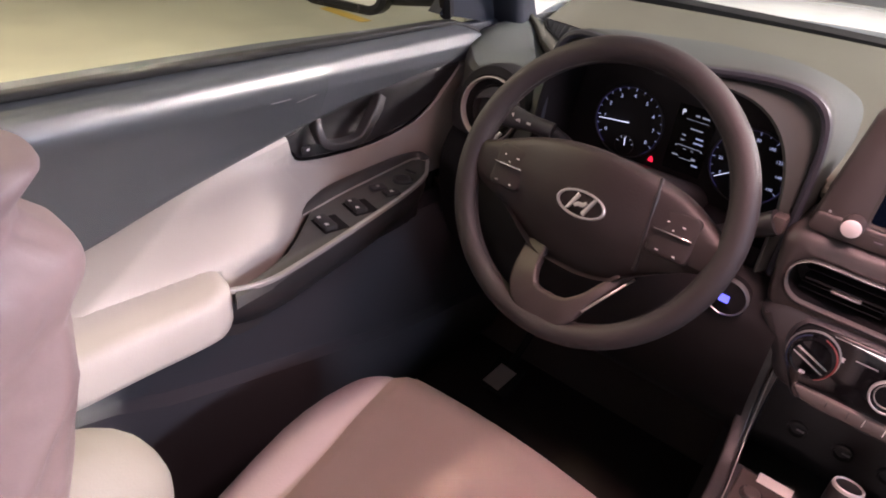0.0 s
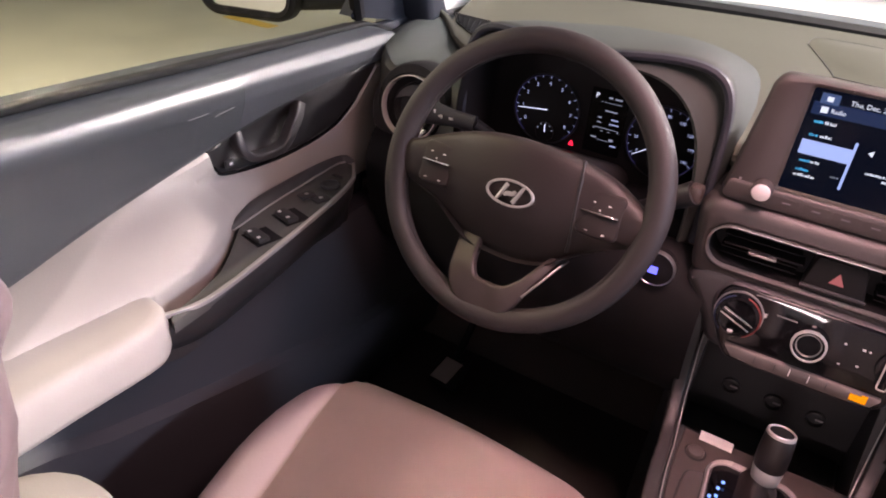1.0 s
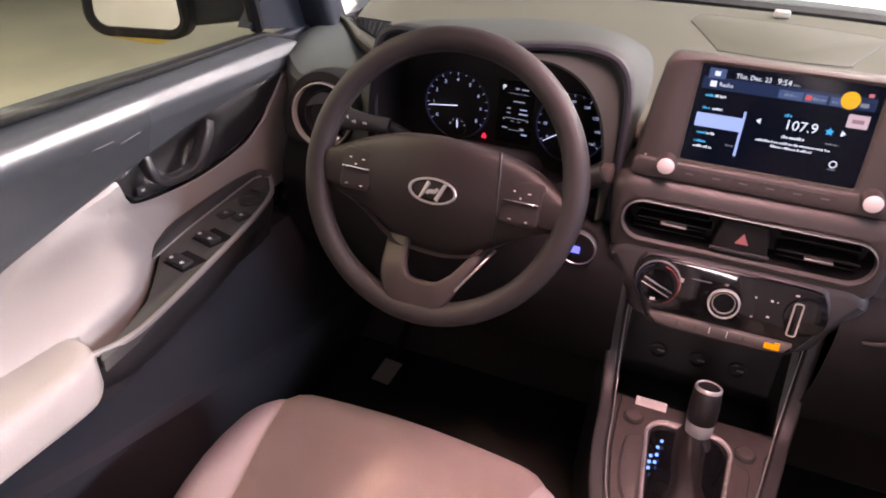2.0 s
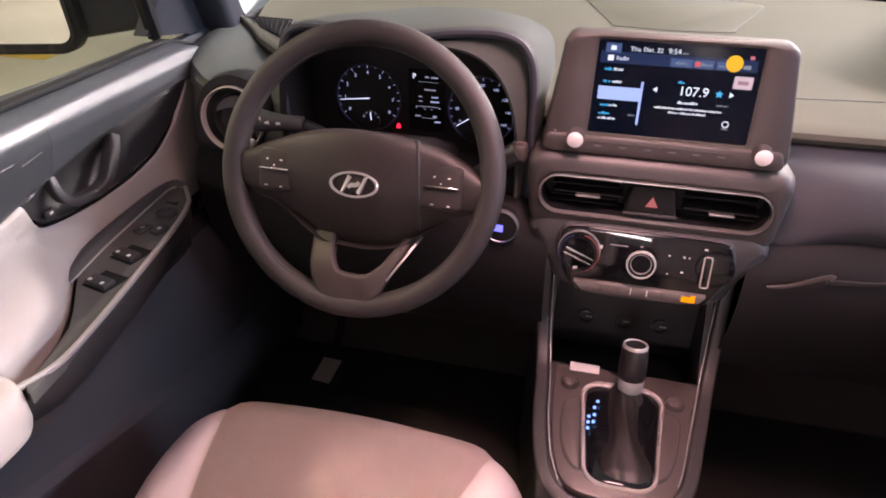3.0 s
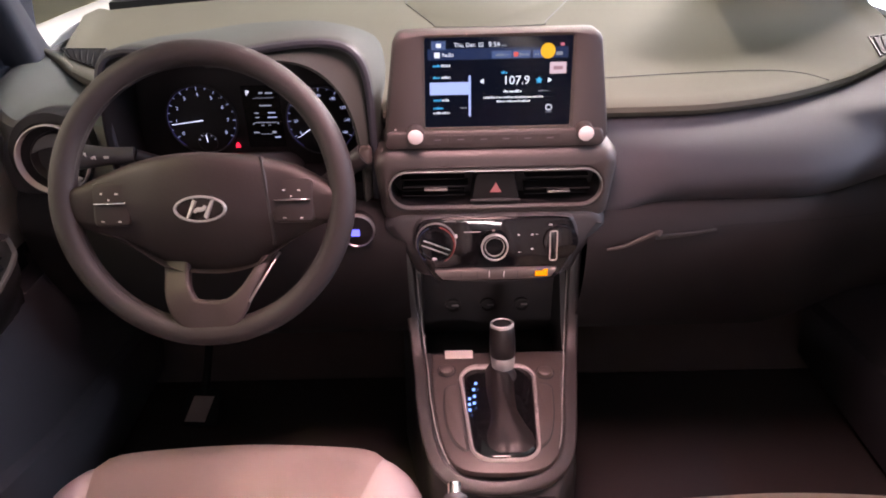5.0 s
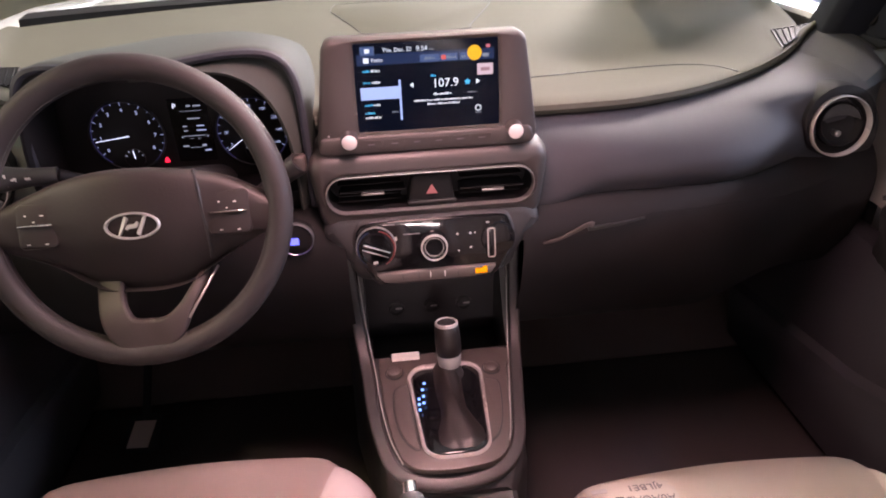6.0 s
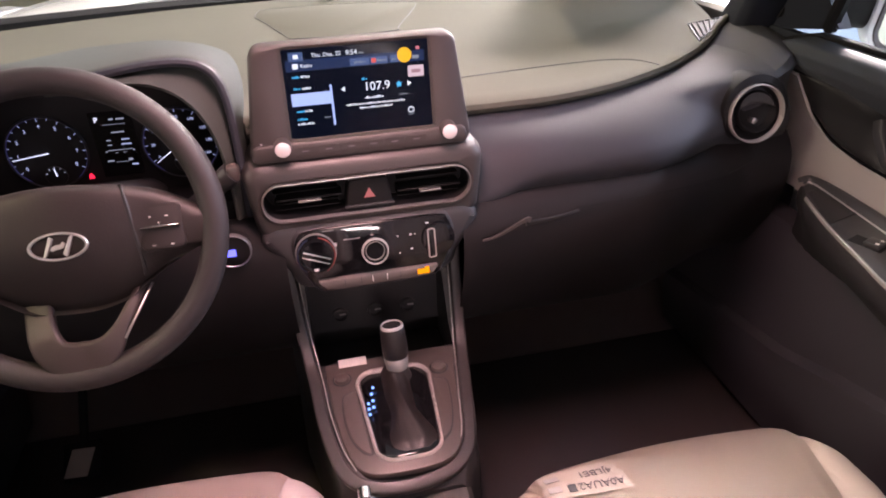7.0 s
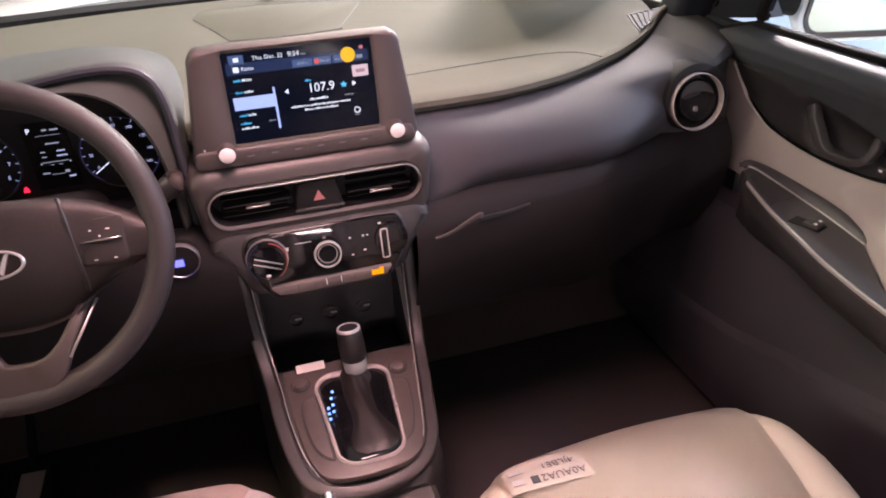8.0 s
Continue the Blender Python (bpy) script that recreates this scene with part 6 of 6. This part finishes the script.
def seat(cx, back, wrapped, label):
    """back: how far the seat is slid rearwards."""
    s = thing("seat", label, "seat", pose(cx, -0.45, 0.0), "front seats")
    part("cushion", cushion(cx), M_BOLSTER if wrapped else M_COVERED, s, "pale cushion with soft rounded bolsters", angle=70)
    part("plinth", box(cx, -0.47, 0.075, 0.36, 0.42, 0.15, 0.01), M_BLACK, s, "black seat base")
    part("seat_panel", seat_panel(cx), M_SEAT if wrapped else M_COVERED, s, "beige cloth centre panel", angle=70)
    # backrest with side bolsters
    loops = []
    for z in np.linspace(0.30, 0.93, 26):
        t = (z - 0.30) / 0.63
        fy = -0.640 - 0.175 * t
        hw = lerp([(0.0, 0.19), (0.12, 0.235), (0.45, 0.240), (0.75, 0.215), (0.9, 0.17), (1.0, 0.10)], t)
        row = []
        for i in range(48):
            a = 2 * math.pi * i / 48
            c, sn = math.cos(a), math.sin(a)
            x = hw * math.copysign(abs(c) ** 0.55, c)
            y = 0.062 * math.copysign(abs(sn) ** 0.6, sn)
            b = 0.075 * ease(0.11, 0.20, abs(x)) * (1 if y > 0 else 0) * ease(0.0, 0.12, t) * ease(1.0, 0.75, t)
            row.append((cx + x, fy - 0.062 + y + b, z))
        loops.append(row)
    part("backrest", loft(loops, True, True, True), M_BOLSTER, s, "pale backrest with side bolsters", angle=70)
    if wrapped:
        front = [(0.50, -0.662), (0.52, -0.652), (0.54, -0.640), (0.58, -0.628), (0.62, -0.620), (0.65, -0.611), (0.69, -0.610), (0.705, -0.611), (0.716, -0.603), (0.728, -0.596), (0.738, -0.594), (0.750, -0.598), (0.762, -0.612), (0.776, -0.626), (0.790, -0.626), (0.800, -0.616), (0.809, -0.608), (0.815, -0.614), (0.818, -0.65)]
        loops = []
        for z in np.linspace(0.50, 0.817, 72):
            f = lerp(front, z)
            row = []
            for i in range(96):
                a = 2 * math.pi * i / 96
                c, sn = math.cos(a), math.sin(a)
                w = 0.006 * noise.noise((c * 2.0, sn * 2.0, z * 12)) + 0.009 * (0.2 - abs(noise.noise((c * 2.2 + z * 7, sn * 2.2, z * 13)))) + 0.0030 * (0.22 - abs(noise.noise((c * 6, sn * 6 + z * 14, z * 34)))) - 0.002
                row.append((-0.500 + (0.085 + w) * math.copysign(abs(c) ** 0.8, c), (f - 0.11) + (0.11 + w * (0.3 if sn > 0.9 else 1)) * sn, z + 0.4 * w))
            loops.append(row)
        bl = []
        for v in np.linspace(-1.45, 1.5, 22):
            r, z = math.cos(v), 0.430 + 0.095 * math.sin(v)
            bl.append([(-0.530 + 0.070 * r * math.copysign(abs(math.cos(a)) ** 0.8, math.cos(a)), -0.655 + 0.112 * r * math.sin(a), z) for a in np.linspace(0, 2 * math.pi, 32, endpoint=False)])
        part("side_bolster", loft(bl, True, True, True), M_EDGE, s, "cream unwrapped side bolster", angle=70)
        part("plastic_wrap", loft(loops, True, True, True), M_WRAP, s, "bunched pinkish plastic wrap over the outer bolster", angle=70)
    part("headrest", box(cx, -0.84, 1.03, 0.24, 0.09, 0.15, 0.035, 5), M_BOLSTER, s)
    for k in (-1, 1):
        part("headrest_post", tube([(cx + k * 0.06, -0.83, 0.90), (cx + k * 0.06, -0.838, 0.98)], 0.006), M_CHROME, s)
    s.matrix_world = pose(cx, -0.45 - back, 0.0)
    return s


seat(-0.337, -0.004, True, "pale pink-beige driver seat with cloth centre panel")
SLID = 0.090
seat(0.317, SLID, False, "pale beige passenger seat under clear plastic film")


def seat_z(x, y):
    return cushion_z(x, y + SLID, 0.317) + 0.0055

# factory label on the passenger seat, read from the seat's front
tag = thing("seat_label", "white printed factory label on the passenger seat", "label", pose(0.195, -0.30, 0.36))
tm = Matrix.Translation((0.199, -0.306, 0.3555)) @ Matrix.Rotation(radians(177), 4, "Z")
bm = bmesh.new()
n = 10
vs = [[bm.verts.new(tm @ Vector((0.056 * u, 0.026 * v, 0.0))) for u in np.linspace(-1, 1, n)] for v in np.linspace(-1, 1, 5)]
for r0, r1 in zip(vs, vs[1:]):
    for i in range(n - 1):
        bm.faces.new((r0[i], r0[i + 1], r1[i + 1], r1[i]))
for v in bm.verts:
    v.co.z = seat_z(v.co.x, v.co.y) + 0.0015
sheet = part("sheet", bm, M_TAG, tag)


def on_seat(dx, dy, lift=0.002):
    p = tm @ Vector((dx, dy, 0))
    z = seat_z(p.x, p.y)
    nx = (seat_z(p.x + 0.01, p.y) - z) / 0.01
    ny = (seat_z(p.x, p.y + 0.01) - z) / 0.01
    zax = Vector((-nx, -ny, 1)).normalized()
    xax = (tm.to_3x3() @ Vector((1, 0, 0)))
    xax = (xax - zax * xax.dot(zax)).normalized()
    yax = zax.cross(xax)
    m = Matrix((xax, yax, zax)).transposed().to_4x4()
    m.translation = Vector((p.x, p.y, z)) + zax * lift
    return WM[tag].inverted() @ m


words("code", "4JLBE1", 0.0155, M_GREY_INK2, sheet, on_seat(-0.012, -0.005, 0.003))
words("code", "A0AUA2", 0.0155, M_GREY_INK2, sheet, on_seat(-0.014, 0.013, 0.003))
for dx, dy, w, h in ((0.022, 0.013, 0.010, 0.012), (0.043, 0.012, 0.016, 0.010), (0.042, -0.005, 0.018, 0.010)):
    part("print_block", box(0, 0, 0, w, h, 0.0004, m=on_seat(dx, dy, 0.0022)), M_INK if w < 0.012 else M_GREY_INK, sheet, local=True, smooth=False)
